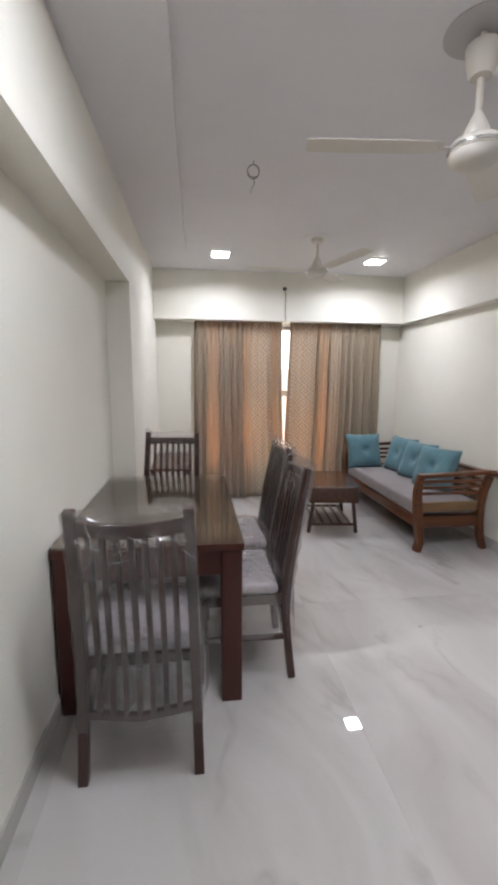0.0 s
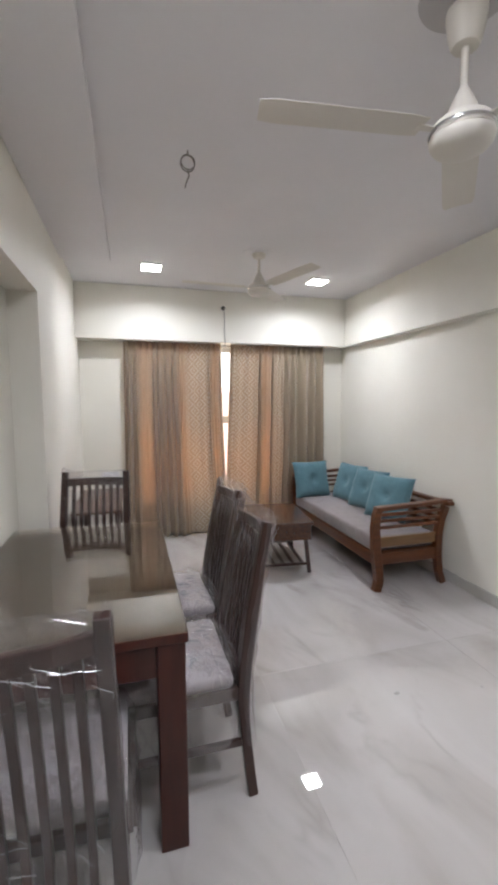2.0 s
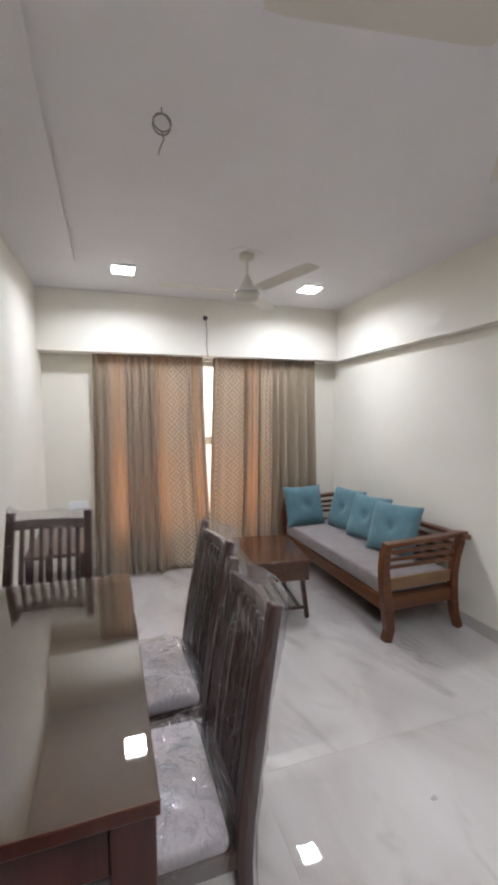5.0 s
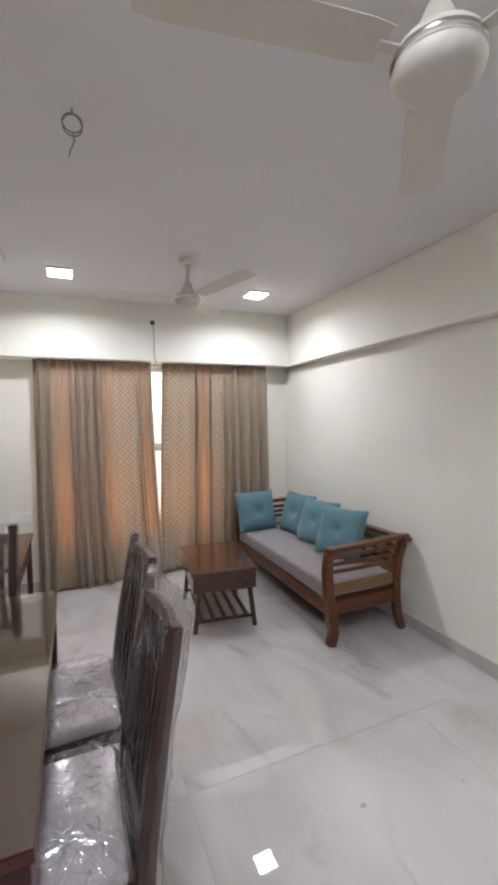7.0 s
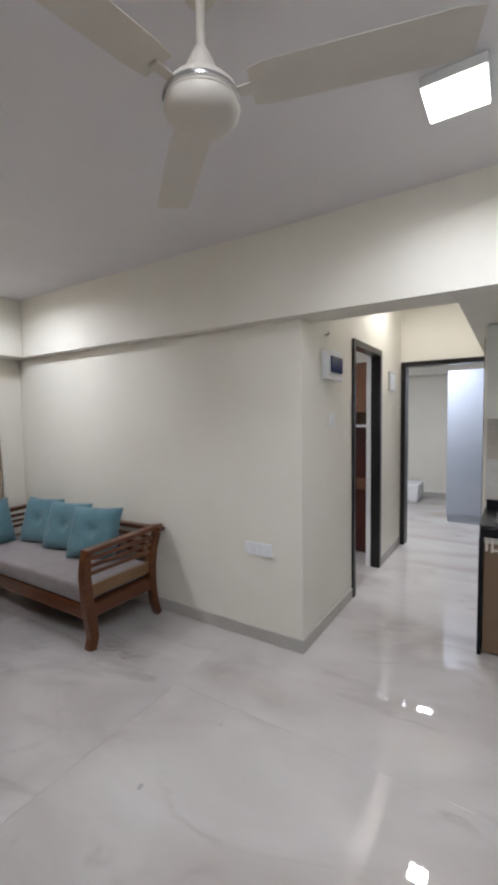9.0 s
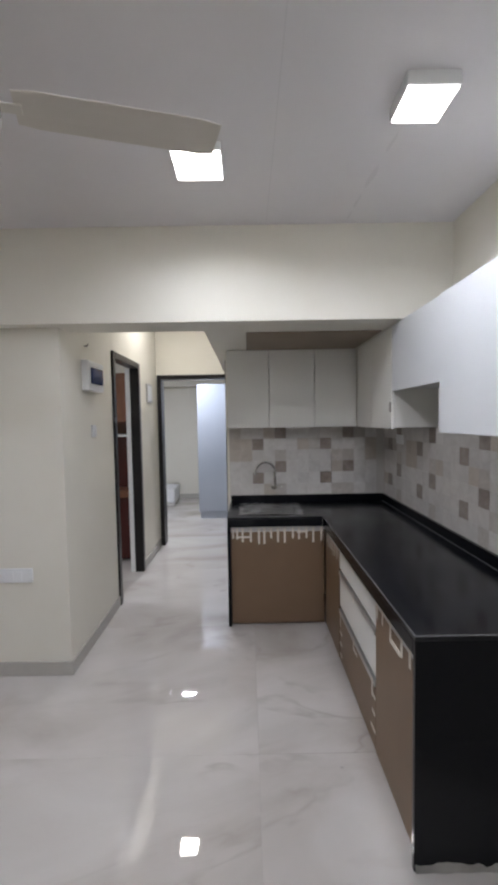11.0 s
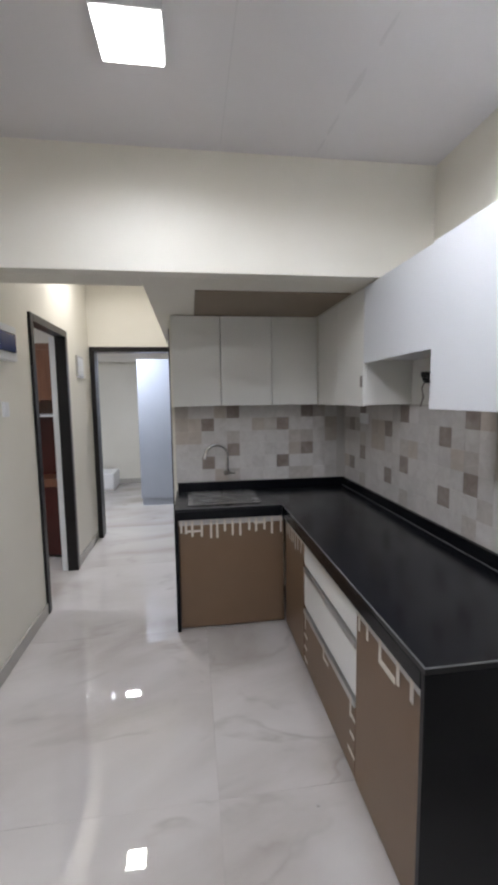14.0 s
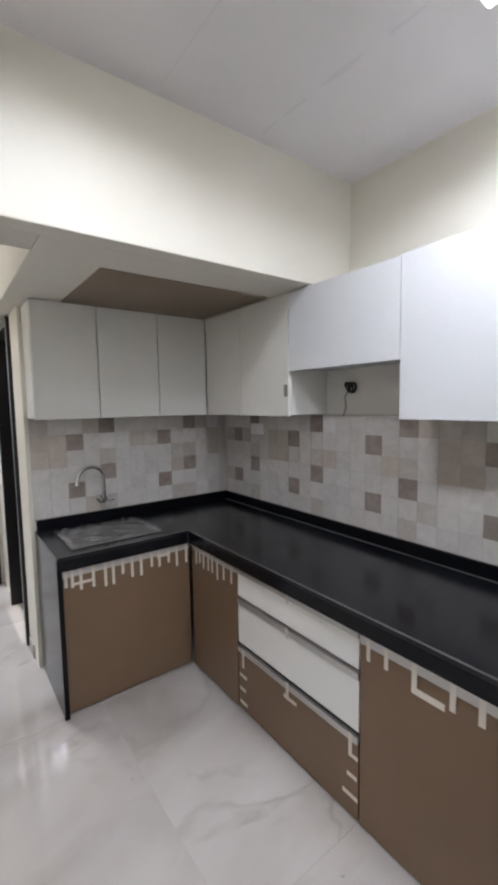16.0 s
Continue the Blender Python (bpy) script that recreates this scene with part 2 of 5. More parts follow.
def glass_mat(name, tint=(1, 1, 1), gloss=0.08, veil=0.0, crinkle=0.0, rough=0.02):
    m = bpy.data.materials.new(name)
    m.use_nodes = True
    n, l = m.node_tree.nodes, m.node_tree.links
    n.remove(n["Principled BSDF"])
    tr, gl, df = n.new("ShaderNodeBsdfTransparent"), n.new("ShaderNodeBsdfGlossy"), n.new("ShaderNodeBsdfDiffuse")
    tr.inputs[0].default_value = (*tint, 1)
    gl.inputs["Roughness"].default_value = rough
    df.inputs[0].default_value = (0.8, 0.8, 0.82, 1)
    m1, m2 = n.new("ShaderNodeMixShader"), n.new("ShaderNodeMixShader")
    m1.inputs[0].default_value = veil
    l.new(tr.outputs[0], m1.inputs[1])
    l.new(df.outputs[0], m1.inputs[2])
    fr = n.new("ShaderNodeFresnel")
    fr.inputs[0].default_value = 1.45
    k = n.new("ShaderNodeMath")
    k.operation = "MULTIPLY_ADD"
    k.inputs[1].default_value, k.inputs[2].default_value = (0.28 if crinkle else 0.15 if veil else 0.8), gloss
    l.new(fr.outputs[0], k.inputs[0])
    l.new(k.outputs[0], m2.inputs[0])
    l.new(m1.outputs[0], m2.inputs[1])
    l.new(gl.outputs[0], m2.inputs[2])
    l.new(m2.outputs[0], n["Material Output"].inputs[0])
    if crinkle:
        v = coords(n, l, (1, 1, 0.6))
        bp = n.new("ShaderNodeBump")
        bp.inputs["Strength"].default_value, bp.inputs["Distance"].default_value = crinkle, 0.011
        soft, sharp = tex_noise(n, l, v, 9, 3, 0.5, 2.2), tex_noise(n, l, v, 13, 1, 0.5, 1.4)
        fold, ab, sm = n.new("ShaderNodeMath"), n.new("ShaderNodeMath"), n.new("ShaderNodeMath")
        fold.operation, ab.operation, sm.operation = "SUBTRACT", "ABSOLUTE", "MULTIPLY_ADD"
        fold.inputs[1].default_value, sm.inputs[1].default_value = 0.5, -0.8
        l.new(sharp, fold.inputs[0])
        l.new(fold.outputs[0], ab.inputs[0])
        l.new(ab.outputs[0], sm.inputs[0])
        l.new(soft, sm.inputs[2])
        l.new(sm.outputs[0], bp.inputs["Height"])
        cloudy = ramp(n, [(0.35, (veil * 0.4,) * 3), (0.55, (veil,) * 3), (0.75, (veil * 3.2,) * 3)])
        l.new(tex_noise(n, l, v, 7, 5, 0.6, 1.0), cloudy.inputs[0])
        l.new(cloudy.outputs[0], m1.inputs[0])
        for s in (gl, df, fr):
            l.new(bp.outputs[0], s.inputs["Normal"])
    return m


GLASS = glass_mat("clear_window_glass", (0.97, 0.98, 0.97), 0.02)
FILM = glass_mat("crinkled_clear_plastic_film", (0.975, 0.965, 0.97), 0.075, 0.022, 1.0, 0.06)
FILM_SEAT = glass_mat("taut_clear_plastic_film", (0.975, 0.965, 0.97), 0.20, 0.028, 1.0, 0.05)
# whitened so that thin strands read as lamp glints on the creased film
FILM_GLINT = glass_mat("whitish_film_glint", (0.98, 0.98, 0.985), 0.38, 0.62, 0.0, 0.25)


def curtain_mat():
    m = bpy.data.materials.new("patterned_beige_curtain")
    m.use_nodes = True
    n, l = m.node_tree.nodes, m.node_tree.links
    b = n["Principled BSDF"]
    uv = n.new("ShaderNodeUVMap")
    sep = n.new("ShaderNodeSeparateXYZ")
    l.new(uv.outputs[0], sep.inputs[0])

    def mth(op, a, c=None):
        k = n.new("ShaderNodeMath")
        k.operation = op
        for i, q in enumerate((a, c)):
            if q is None:
                continue
            if isinstance(q, (int, float)):
                k.inputs[i].default_value = q
            else:
                l.new(q, k.inputs[i])
        return k.outputs[0]
    # basket-like key pattern of diagonal bands, one block about 7 cm
    u, vv = mth("MULTIPLY", sep.outputs[0], 14.0), mth("MULTIPLY", sep.outputs[1], 14.0)
    chk = mth("MODULO", mth("ADD", mth("FLOOR", u), mth("FLOOR", vv)), 2.0)
    d1 = mth("GREATER_THAN", mth("FRACT", mth("MULTIPLY", mth("ADD", u, vv), 1.5)), 0.5)
    d2 = mth("GREATER_THAN", mth("FRACT", mth("ADD", mth("MULTIPLY", mth("SUBTRACT", u, vv), 1.5), 60.0)), 0.5)
    mask = mth("ADD", mth("MULTIPLY", chk, d1), mth("MULTIPLY", mth("SUBTRACT", 1.0, chk), d2))
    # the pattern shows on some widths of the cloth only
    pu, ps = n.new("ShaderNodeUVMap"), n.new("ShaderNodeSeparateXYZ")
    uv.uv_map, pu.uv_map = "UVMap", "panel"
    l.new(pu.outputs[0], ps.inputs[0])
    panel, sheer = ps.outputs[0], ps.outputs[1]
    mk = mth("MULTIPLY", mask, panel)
    mix = n.new("ShaderNodeMix")
    mix.data_type = "RGBA"
    l.new(mk, mix.inputs[0])
    mix.inputs[6].default_value = (0.30, 0.24, 0.165, 1)
    mix.inputs[7].default_value = (0.51, 0.44, 0.34, 1)
    l.new(mix.outputs[2], b.inputs["Base Color"])
    b.inputs["Roughness"].default_value = 0.7
    b.inputs["Sheen Weight"].default_value = 0.3
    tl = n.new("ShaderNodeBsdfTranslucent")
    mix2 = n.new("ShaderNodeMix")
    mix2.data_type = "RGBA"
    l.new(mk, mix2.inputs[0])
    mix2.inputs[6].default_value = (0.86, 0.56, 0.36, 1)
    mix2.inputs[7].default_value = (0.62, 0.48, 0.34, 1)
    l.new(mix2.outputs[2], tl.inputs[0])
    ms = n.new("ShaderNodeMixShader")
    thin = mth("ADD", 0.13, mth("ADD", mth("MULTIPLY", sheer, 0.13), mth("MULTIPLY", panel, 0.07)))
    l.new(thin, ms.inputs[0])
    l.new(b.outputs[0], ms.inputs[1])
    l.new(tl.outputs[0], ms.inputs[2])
    l.new(ms.outputs[0], n["Material Output"].inputs[0])
    v = coords(n, l)
    bump(n, l, b, tex_noise(n, l, v, 500, 2), 0.15, 0.001)
    return m


CURTAIN = curtain_mat()


# ---------- geometry helpers ----------
def bm_box(bm, x0, x1, y0, y1, z0, z1, bevel=0.0, seg=1):
    vs = [bm.verts.new((x, y, z)) for z in (z0, z1) for x, y in ((x0, y0), (x1, y0), (x1, y1), (x0, y1))]
    fs = [bm.faces.new([vs[i] for i in q]) for q in ((0, 3, 2, 1), (4, 5, 6, 7), (0, 1, 5, 4), (1, 2, 6, 5), (2, 3, 7, 6), (3, 0, 4, 7))]
    if bevel:
        es = {e for f in fs for e in f.edges}
        bmesh.ops.bevel(bm, geom=list(es), offset=bevel, segments=seg, affect="EDGES", profile=0.5)
    return bm


def box(x0, x1, y0, y1, z0, z1, bevel=0.004, seg=2):
    return bm_box(bmesh.new(), x0, x1, y0, y1, z0, z1, bevel, seg)


def lathe(profile, n=32, m=None):
    bm = bmesh.new()
    rings = []
    for r, z in profile:
        rings.append([bm.verts.new((r * math.cos(2 * math.pi * i / n), r * math.sin(2 * math.pi * i / n), z)) for i in range(n)] if r > 1e-6 else [bm.verts.new((0, 0, z))])
    for a, b in zip(rings, rings[1:]):
        for i in range(n):
            j = (i + 1) % n
            q = [a[i % len(a)], a[j % len(a)], b[j % len(b)], b[i % len(b)]]
            q = list(dict.fromkeys(q))
            if len(q) > 2:
                bm.faces.new(q)
    if m is not None:
        bm.transform(m)
    bmesh.ops.recalc_face_normals(bm, faces=bm.faces)
    return bm


def tube(points, radius, n=8, closed=False):
    bm = bmesh.new()
    pts = [Vector(p) for p in points]
    rings, up = [], Vector((0.31, 0.17, 0.93))
    for i, p in enumerate(pts):
        t = (pts[min(i + 1, len(pts) - 1)] - pts[max(i - 1, 0)]).normalized()
        a = t.cross(up).normalized() if abs(t.dot(up)) < 0.98 else t.cross(Vector((1, 0, 0))).normalized()
        b = t.cross(a)
        rings.append([bm.verts.new(p + radius * (a * math.cos(2 * math.pi * k / n) + b * math.sin(2 * math.pi * k / n))) for k in range(n)])
    for a, b in zip(rings, rings[1:]):
        for k in range(n):
            bm.faces.new((a[k], a[(k + 1) % n], b[(k + 1) % n], b[k]))
    bm.faces.new(rings[0])
    bm.faces.new(rings[-1])
    bmesh.ops.recalc_face_normals(bm, faces=bm.faces)
    return bm


def beam_along(points, across, w, h, bevel=0.004):
    """A bar of width w (along the direction across) and depth h, following the points."""
    bm = bmesh.new()
    pts, ac = [Vector(p) for p in points], Vector(across).normalized()
    rings = []
    for i, p in enumerate(pts):
        t = (pts[min(i + 1, len(pts) - 1)] - pts[max(i - 1, 0)]).normalized()
        d = t.cross(ac).normalized()
        ww = w[i] if isinstance(w, (list, tuple)) else w
        hh = h[i] if isinstance(h, (list, tuple)) else h
        rings.append([bm.verts.new(p + ac * sx * ww / 2 + d * sy * hh / 2) for sx, sy in ((-1, -1), (1, -1), (1, 1), (-1, 1))])
    for a, b in zip(rings, rings[1:]):
        for k in range(4):
            bm.faces.new((a[k], a[(k + 1) % 4], b[(k + 1) % 4], b[k]))
    bm.faces.new(rings[0])
    bm.faces.new(rings[-1])
    bmesh.ops.recalc_face_normals(bm, faces=bm.faces)
    if bevel:
        es = [e for e in bm.edges if e.is_manifold and e.calc_face_angle(0) > 0.9]
        bmesh.ops.bevel(bm, geom=es, offset=bevel, segments=2, affect="EDGES", profile=0.5)
    return bm


def mesh_object(name, bm, mat, smooth=False):
    me = bpy.data.meshes.new(name)
    bm.to_mesh(me)
    bm.free()
    me.materials.append(mat)
    if smooth:
        for p in me.polygons:
            p.use_smooth = True
        me.set_sharp_from_angle(angle=radians(50))
    return new(name, me)


def part(name, bm, mat, parent, label="", smooth=False):
    ob = mesh_object(name, bm, mat, smooth)
    ob.parent = parent
    if label:
        ob["label"] = label
    return ob


def thing(name, x, y, z, rz, label, category, group=""):
    ob = new(name)
    ob.empty_display_size = 0.1
    ob.matrix_world = pose(x, y, z, 0, 0, rz)
    return tagged(ob, label, category, group)


def structure(name, bm, mat, label="", category="", smooth=False):
    return tagged(mesh_object(name, bm, mat, smooth), label, category, "", "structure")


def wall_with_holes(axis, at0, at1, a0, a1, z0, z1, holes):
    """A wall slab between at0 and at1 on the axis, along a0..a1, with openings (b0, b1, zlow, zhigh)."""
    bm = bmesh.new()

    def blk(p0, p1, q0, q1):
        if p1 - p0 < 1e-4 or q1 - q0 < 1e-4:
            return
        if axis == "x":
            bm_box(bm, at0, at1, p0, p1, q0, q1)
        else:
            bm_box(bm, p0, p1, at0, at1, q0, q1)
    cur = a0
    for b0, b1, zl, zh in sorted(holes):
        blk(cur, b0, z0, z1)
        blk(b0, b1, z0, zl)
        blk(b0, b1, zh, z1)
        cur = b1
    blk(cur, a1, z0, z1)
    return bm


# ---------- large structure ----------
DOOR1 = (3.67, 4.50)
YP = 2.44
XD2 = 5.34
DOOR2 = (1.56, 2.43)
WIN = (0.32, 1.98, 0.38, 2.06)

structure("wall_far", wall_with_holes("y", YFAR, YFAR + 0.2, -0.6, XR, 0, CEIL, [WIN]), WALL, "cream painted wall with the curtained window", "wall")
structure("wall_left_far", box(-0.6, XL, 3.56, YFAR, 0, CEIL, 0), WALL, "cream painted wall beyond the shallow recess", "wall")
structure("wall_left_recess", box(-0.6, XREC, -1.6, 3.56, 0, 2.085, 0), WALL, "cream painted wall set back beside the dining table", "wall")
structure("wall_left_beam", box(-0.6, XL, -1.6, 3.56, 2.085, CEIL, 0), WALL, "cream painted beam over the shallow wall recess", "wall beam")
structure("wall_right", box(XR, XR + 0.12, YP, YFAR, 0, SLAB, 0), WALL, "cream painted wall behind the wooden daybed", "wall")
structure("beam_right", box(XBEAM, XR, YK, YFAR, BEAM, SLAB, 0.004), WALL, "cream painted beam running over the passage and kitchen", "wall beam")
structure("beam_passage", box(XR, 2.90, 1.61, YP, BEAM, SLAB, 0.003), WALL, "cream painted beam across the passage mouth", "wall beam")
structure("beam_far", box(XL, XBEAM, YBEAM, YFAR, BEAM, CEIL, 0.004), WALL, "cream painted beam above the curtains", "wall beam")
structure("beam_left_ceiling", box(XL, 0.158, -1.6, 4.5, CEIL - 0.042, CEIL, 0.003), CEILING, "white flat ceiling drop along the wall", "ceiling")
structure("ceiling", box(-0.6, XR, -1.6, YFAR + 0.2, CEIL, CEIL + 0.12, 0), CEILING, "plain white painted ceiling", "ceiling")
structure("ceiling_passage", box(XR, XD2 + 0.12, 0.0, YP + 0.12, SLAB, SLAB + 0.12, 0), CEILING, "plain white passage ceiling", "ceiling")
structure("ceiling_room", box(XR, XD2, YP + 0.12, YFAR + 0.2, CEIL, CEIL + 0.12, 0), CEILING, "plain white side room ceiling", "ceiling")
structure("wall_entry_right", box(0.93, 1.05, -1.6, 0.73, 0, CEIL, 0.004), WALL, "cream painted wall end beside the kitchen", "wall")
structure("wall_entry_back", box(-0.37, 0.93, -1.7, -1.6, 0, CEIL, 0), WALL, "plain cream wall at the entrance", "wall")
structure("wall_kitchen", box(1.05, 4.0, YK - 0.15, YK, 0, CEIL, 0), WALL, "cream painted kitchen wall above the cabinets", "wall")
structure("wall_kitchen_back", box(XK, XK + 0.115, YK, 1.53, 0, BEAM + 0.2, 0.003), WALL, "cream painted wall behind the sink", "wall")
structure("soffit_kitchen", box(XR, XD2, YK, 1.61, BEAM, SLAB, 0.003), WALL, "cream painted lowered soffit over the sink", "wall beam")
structure("soffit_panel", box(2.95, 3.66, 0.49, 1.35, BEAM - 0.006, BEAM, 0.001), SOFFIT, "brown board panel under the soffit above the cabinets", "panel")
structure("wall_passage_left", wall_with_holes("y", YP, YP + 0.12, XR + 0.12, XD2, 0, SLAB, [(DOOR1[0], DOOR1[1], 0, 2.10)]), WALL, "cream painted passage wall with a doorway", "wall")
structure("wall_passage_right", wall_with_holes("y", 1.42, 1.53, XK + 0.115, XD2, 0, BEAM, [(4.12, 4.86, 0, 2.07)]), WALL, "cream painted passage wall with a narrow doorway", "wall")
structure("wall_passage_end", wall_with_holes("x", XD2, XD2 + 0.12, -0.2, 5.8, 0, SLAB, [(DOOR2[0], DOOR2[1], 0, 2.07)]), WALL, "cream painted wall with the bedroom doorway", "wall")
structure("wall_bedroom_far", box(8.42, 8.55, -0.2, 5.8, 0, SLAB, 0), WALL, "plain cream bedroom wall", "wall")
structure("beam_bedroom", box(8.2, 8.42, -0.2, 5.8, 2.16, SLAB, 0.003), WALL, "cream painted beam in the bedroom", "wall beam")
structure("wall_bedroom_side", box(XD2 + 0.12, 8.55, -0.35, -0.2, 0, 2.49, 0), WALL, "plain cream bedroom side wall", "wall")
structure("wall_bedroom_back", box(XD2 + 0.12, 8.55, 5.8, 5.95, 0, 2.49, 0), WALL, "plain cream bedroom back wall", "wall")
structure("ceiling_bedroom", box(XD2 + 0.12, 8.55, -0.35, 5.95, 2.49, SLAB + 0.12, 0), CEILING, "plain white bedroom ceiling", "ceiling")
structure("wall_room_back", box(XR + 0.12, XD2, YFAR, YFAR + 0.2, 0, CEIL, 0), WALL, "plain cream wall of the side bedroom", "wall")
structure("wall_bath", box(XK + 0.115, XD2, 0.0, 0.12, 0, BEAM, 0), WALL, "plain pale wall in the bathroom", "wall")

# skirting
SK = 0.085
for k, (x0, x1, y0, y1) in enumerate(((XR - 0.012, XR, YP - 0.012, YFAR), (XR, DOOR1[0], YP - 0.012, YP), (DOOR1[1] + 0.0, XD2, YP - 0.012, YP),
                                      (XREC, XREC + 0.012, -1.6, 3.56), (XL, XL + 0.012, 3.56, YFAR), (XL + 0.012, XR - 0.012, YFAR - 0.012, YFAR),
                                      (8.408, 8.42, -0.2, 5.8), (XK + 0.115, 4.07, 1.53, 1.542), (0.918, 0.93, -1.6, 0.73))):
    structure("baseboard_%d" % (k + 1), box(x0, x1, y0, y1, 0, SK, 0.002, 1), SKIRT, "grey tile skirting along the wall foot", "skirting")


# door frames
def door_frame(name, axis, at0, at1, b0, b1, top, w, label):
    root = tagged(new(name), label, "door frame", "", "structure")
    for nm, p0, p1, q0, q1 in (("jamb", b0, b0 + w, 0, top), ("jamb", b1 - w, b1, 0, top), ("head", b0 + w, b1 - w, top - w, top)):
        bm = box(at0, at1, p0, p1, q0, q1, 0.003) if axis == "x" else box(p0, p1, at0, at1, q0, q1, 0.003)
        part(nm, bm, BLACK_FRAME, root)
    return root


door_frame("door_1", "y", YP - 0.018, YP + 0.07, DOOR1[0], DOOR1[1], 2.10, 0.055, "black stone door frame with the door swung away")
door_frame("door_2", "x", XD2 - 0.02, XD2 + 0.14, DOOR2[0], DOOR2[1], 2.07, 0.05, "black stone frame of the open bedroom doorway")
door_frame("door_3", "y", 1.40, 1.55, 4.12, 4.86, 2.07, 0.05, "black stone frame of the narrow bathroom doorway")
d1lining = structure("door_lining", box(DOOR1[1] - 0.052, DOOR1[1] - 0.002, YP + 0.0715, YP + 0.118, 0.0, 2.045, 0.003), PLASTIC_WHITE, "white door lining behind the dark frame", "door lining")

# window
win = tagged(new("window_1"), "aluminium sliding window hidden behind drawn curtains", "window", "", "structure")
wx0, wx1, wz0, wz1 = WIN
for nm, b in (("window_frame", (wx0, wx0 + 0.05, wz0, wz1)), ("window_frame", (wx1 - 0.05, wx1, wz0, wz1)), ("window_frame", (wx0 + 0.05, wx1 - 0.05, wz0, wz0 + 0.05)),
              ("window_frame", (wx0 + 0.05, wx1 - 0.05, wz1 - 0.05, wz1)), ("mullion", (1.12, 1.18, wz0 + 0.05, wz1 - 0.05)), ("transom", (wx0 + 0.05, wx1 - 0.05, 1.22, 1.30))):
    part(nm, box(b[0], b[1], YFAR + 0.06, YFAR + 0.11, b[2], b[3], 0.003), ALU, win)
pane = part("pane", box(wx0 + 0.03, wx1 - 0.03, YFAR + 0.082, YFAR + 0.088, wz0 + 0.03, wz1 - 0.03, 0), GLASS, win)
pane.visible_shadow = False
structure("backdrop", box(-6, 9, 12.0, 12.1, 1.6, 9, 0), SKY_GLOW, "bright hazy daylight beyond the window", "sky")
structure("backdrop_building", box(-6, 9, 11.6, 11.8, -4, 1.7, 0), PINK_GLOW, "sunlit pink building facade beyond the window", "building")


# ---------- living room things ----------
def curtain(x0, x1, label, seed, lean, runs):
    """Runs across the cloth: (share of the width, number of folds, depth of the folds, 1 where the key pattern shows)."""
    rnd = random.Random(seed)
    bm = bmesh.new()
    uvl, pan = bm.loops.layers.uv.new("UVMap"), bm.loops.layers.uv.new("panel")
    total = sum(q[0] for q in runs)
    cols, flags, u0, s0 = [], [], 0.0, 0.0
    for share, folds, depth, key in runs:
        n = max(16, folds * 14)
        w = share / total
        off = rnd.uniform(-0.012, 0.012)
        for i in range(n):
            k = i / n
            y = (depth * math.sin(2 * math.pi * folds * k) if folds else off * math.sin(math.pi * k) - depth * math.sin(math.pi * k) + 0.007 * math.sin(5 * math.pi * k + u0 * 30))
            cols.append((u0 + w * k, y * (0.8 + 0.4 * noise.noise((k * folds, seed, u0 * 9)))))
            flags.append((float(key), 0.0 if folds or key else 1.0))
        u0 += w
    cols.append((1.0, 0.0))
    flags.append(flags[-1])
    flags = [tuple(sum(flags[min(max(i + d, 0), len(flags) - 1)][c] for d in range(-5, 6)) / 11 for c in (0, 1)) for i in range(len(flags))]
    arc = [0.0]
    for (ua, ya), (ub, yb) in zip(cols, cols[1:]):
        arc.append(arc[-1] + math.hypot((ub - ua) * (x1 - x0), yb - ya))
    rows, grid = 44, []
    for r in range(rows + 1):
        k = (r * 0.010 if r < 8 else 0.08 + 0.92 * (r - 8) / (rows - 8))
        z = 2.079 - (2.079 - 0.025) * k
        line = []
        for u, y in cols:
            gather = max(0.0, 1 - k * 9)
            pleat = 0.018 * gather * math.sin(2 * math.pi * u * (x1 - x0) / 0.055 + 0.9 * math.sin(u * 23))
            sway = 0.022 * k * noise.noise((u * 6, k * 2.5, seed)) + 0.005 * noise.noise((u * 17, k * 6, seed + 3))
            x = x0 + (x1 - x0) * u + lean(u, k) + 0.030 * k * noise.noise((u * 5, k * 1.8, seed + 7)) * min(1, 6 * u, 6 * (1 - u))
            line.append(bm.verts.new((x, 5.388 + y * (0.45 + 0.55 * min(1, k * 3.5)) + pleat + sway, z + 0.012 * k * noise.noise((u * 7, seed, 2)))))
        grid.append(line)
    for r in range(rows):
        for c in range(len(cols) - 1):
            f = bm.faces.new((grid[r][c], grid[r + 1][c], grid[r + 1][c + 1], grid[r][c + 1]))
            for lp, (rr, cc) in zip(f.loops, ((r, c), (r + 1, c), (r + 1, c + 1), (r, c + 1))):
                lp[uvl].uv = (arc[cc], 2.079 - grid[rr][cc].co.z)
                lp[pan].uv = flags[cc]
    bmesh.ops.recalc_face_normals(bm, faces=bm.faces)
    ob = mesh_object("curtain", bm, CURTAIN, True)
    sol = ob.modifiers.new("thickness", "SOLIDIFY")
    sol.thickness = 0.0025
    return tagged(ob, label, "curtain", "curtains at the window")


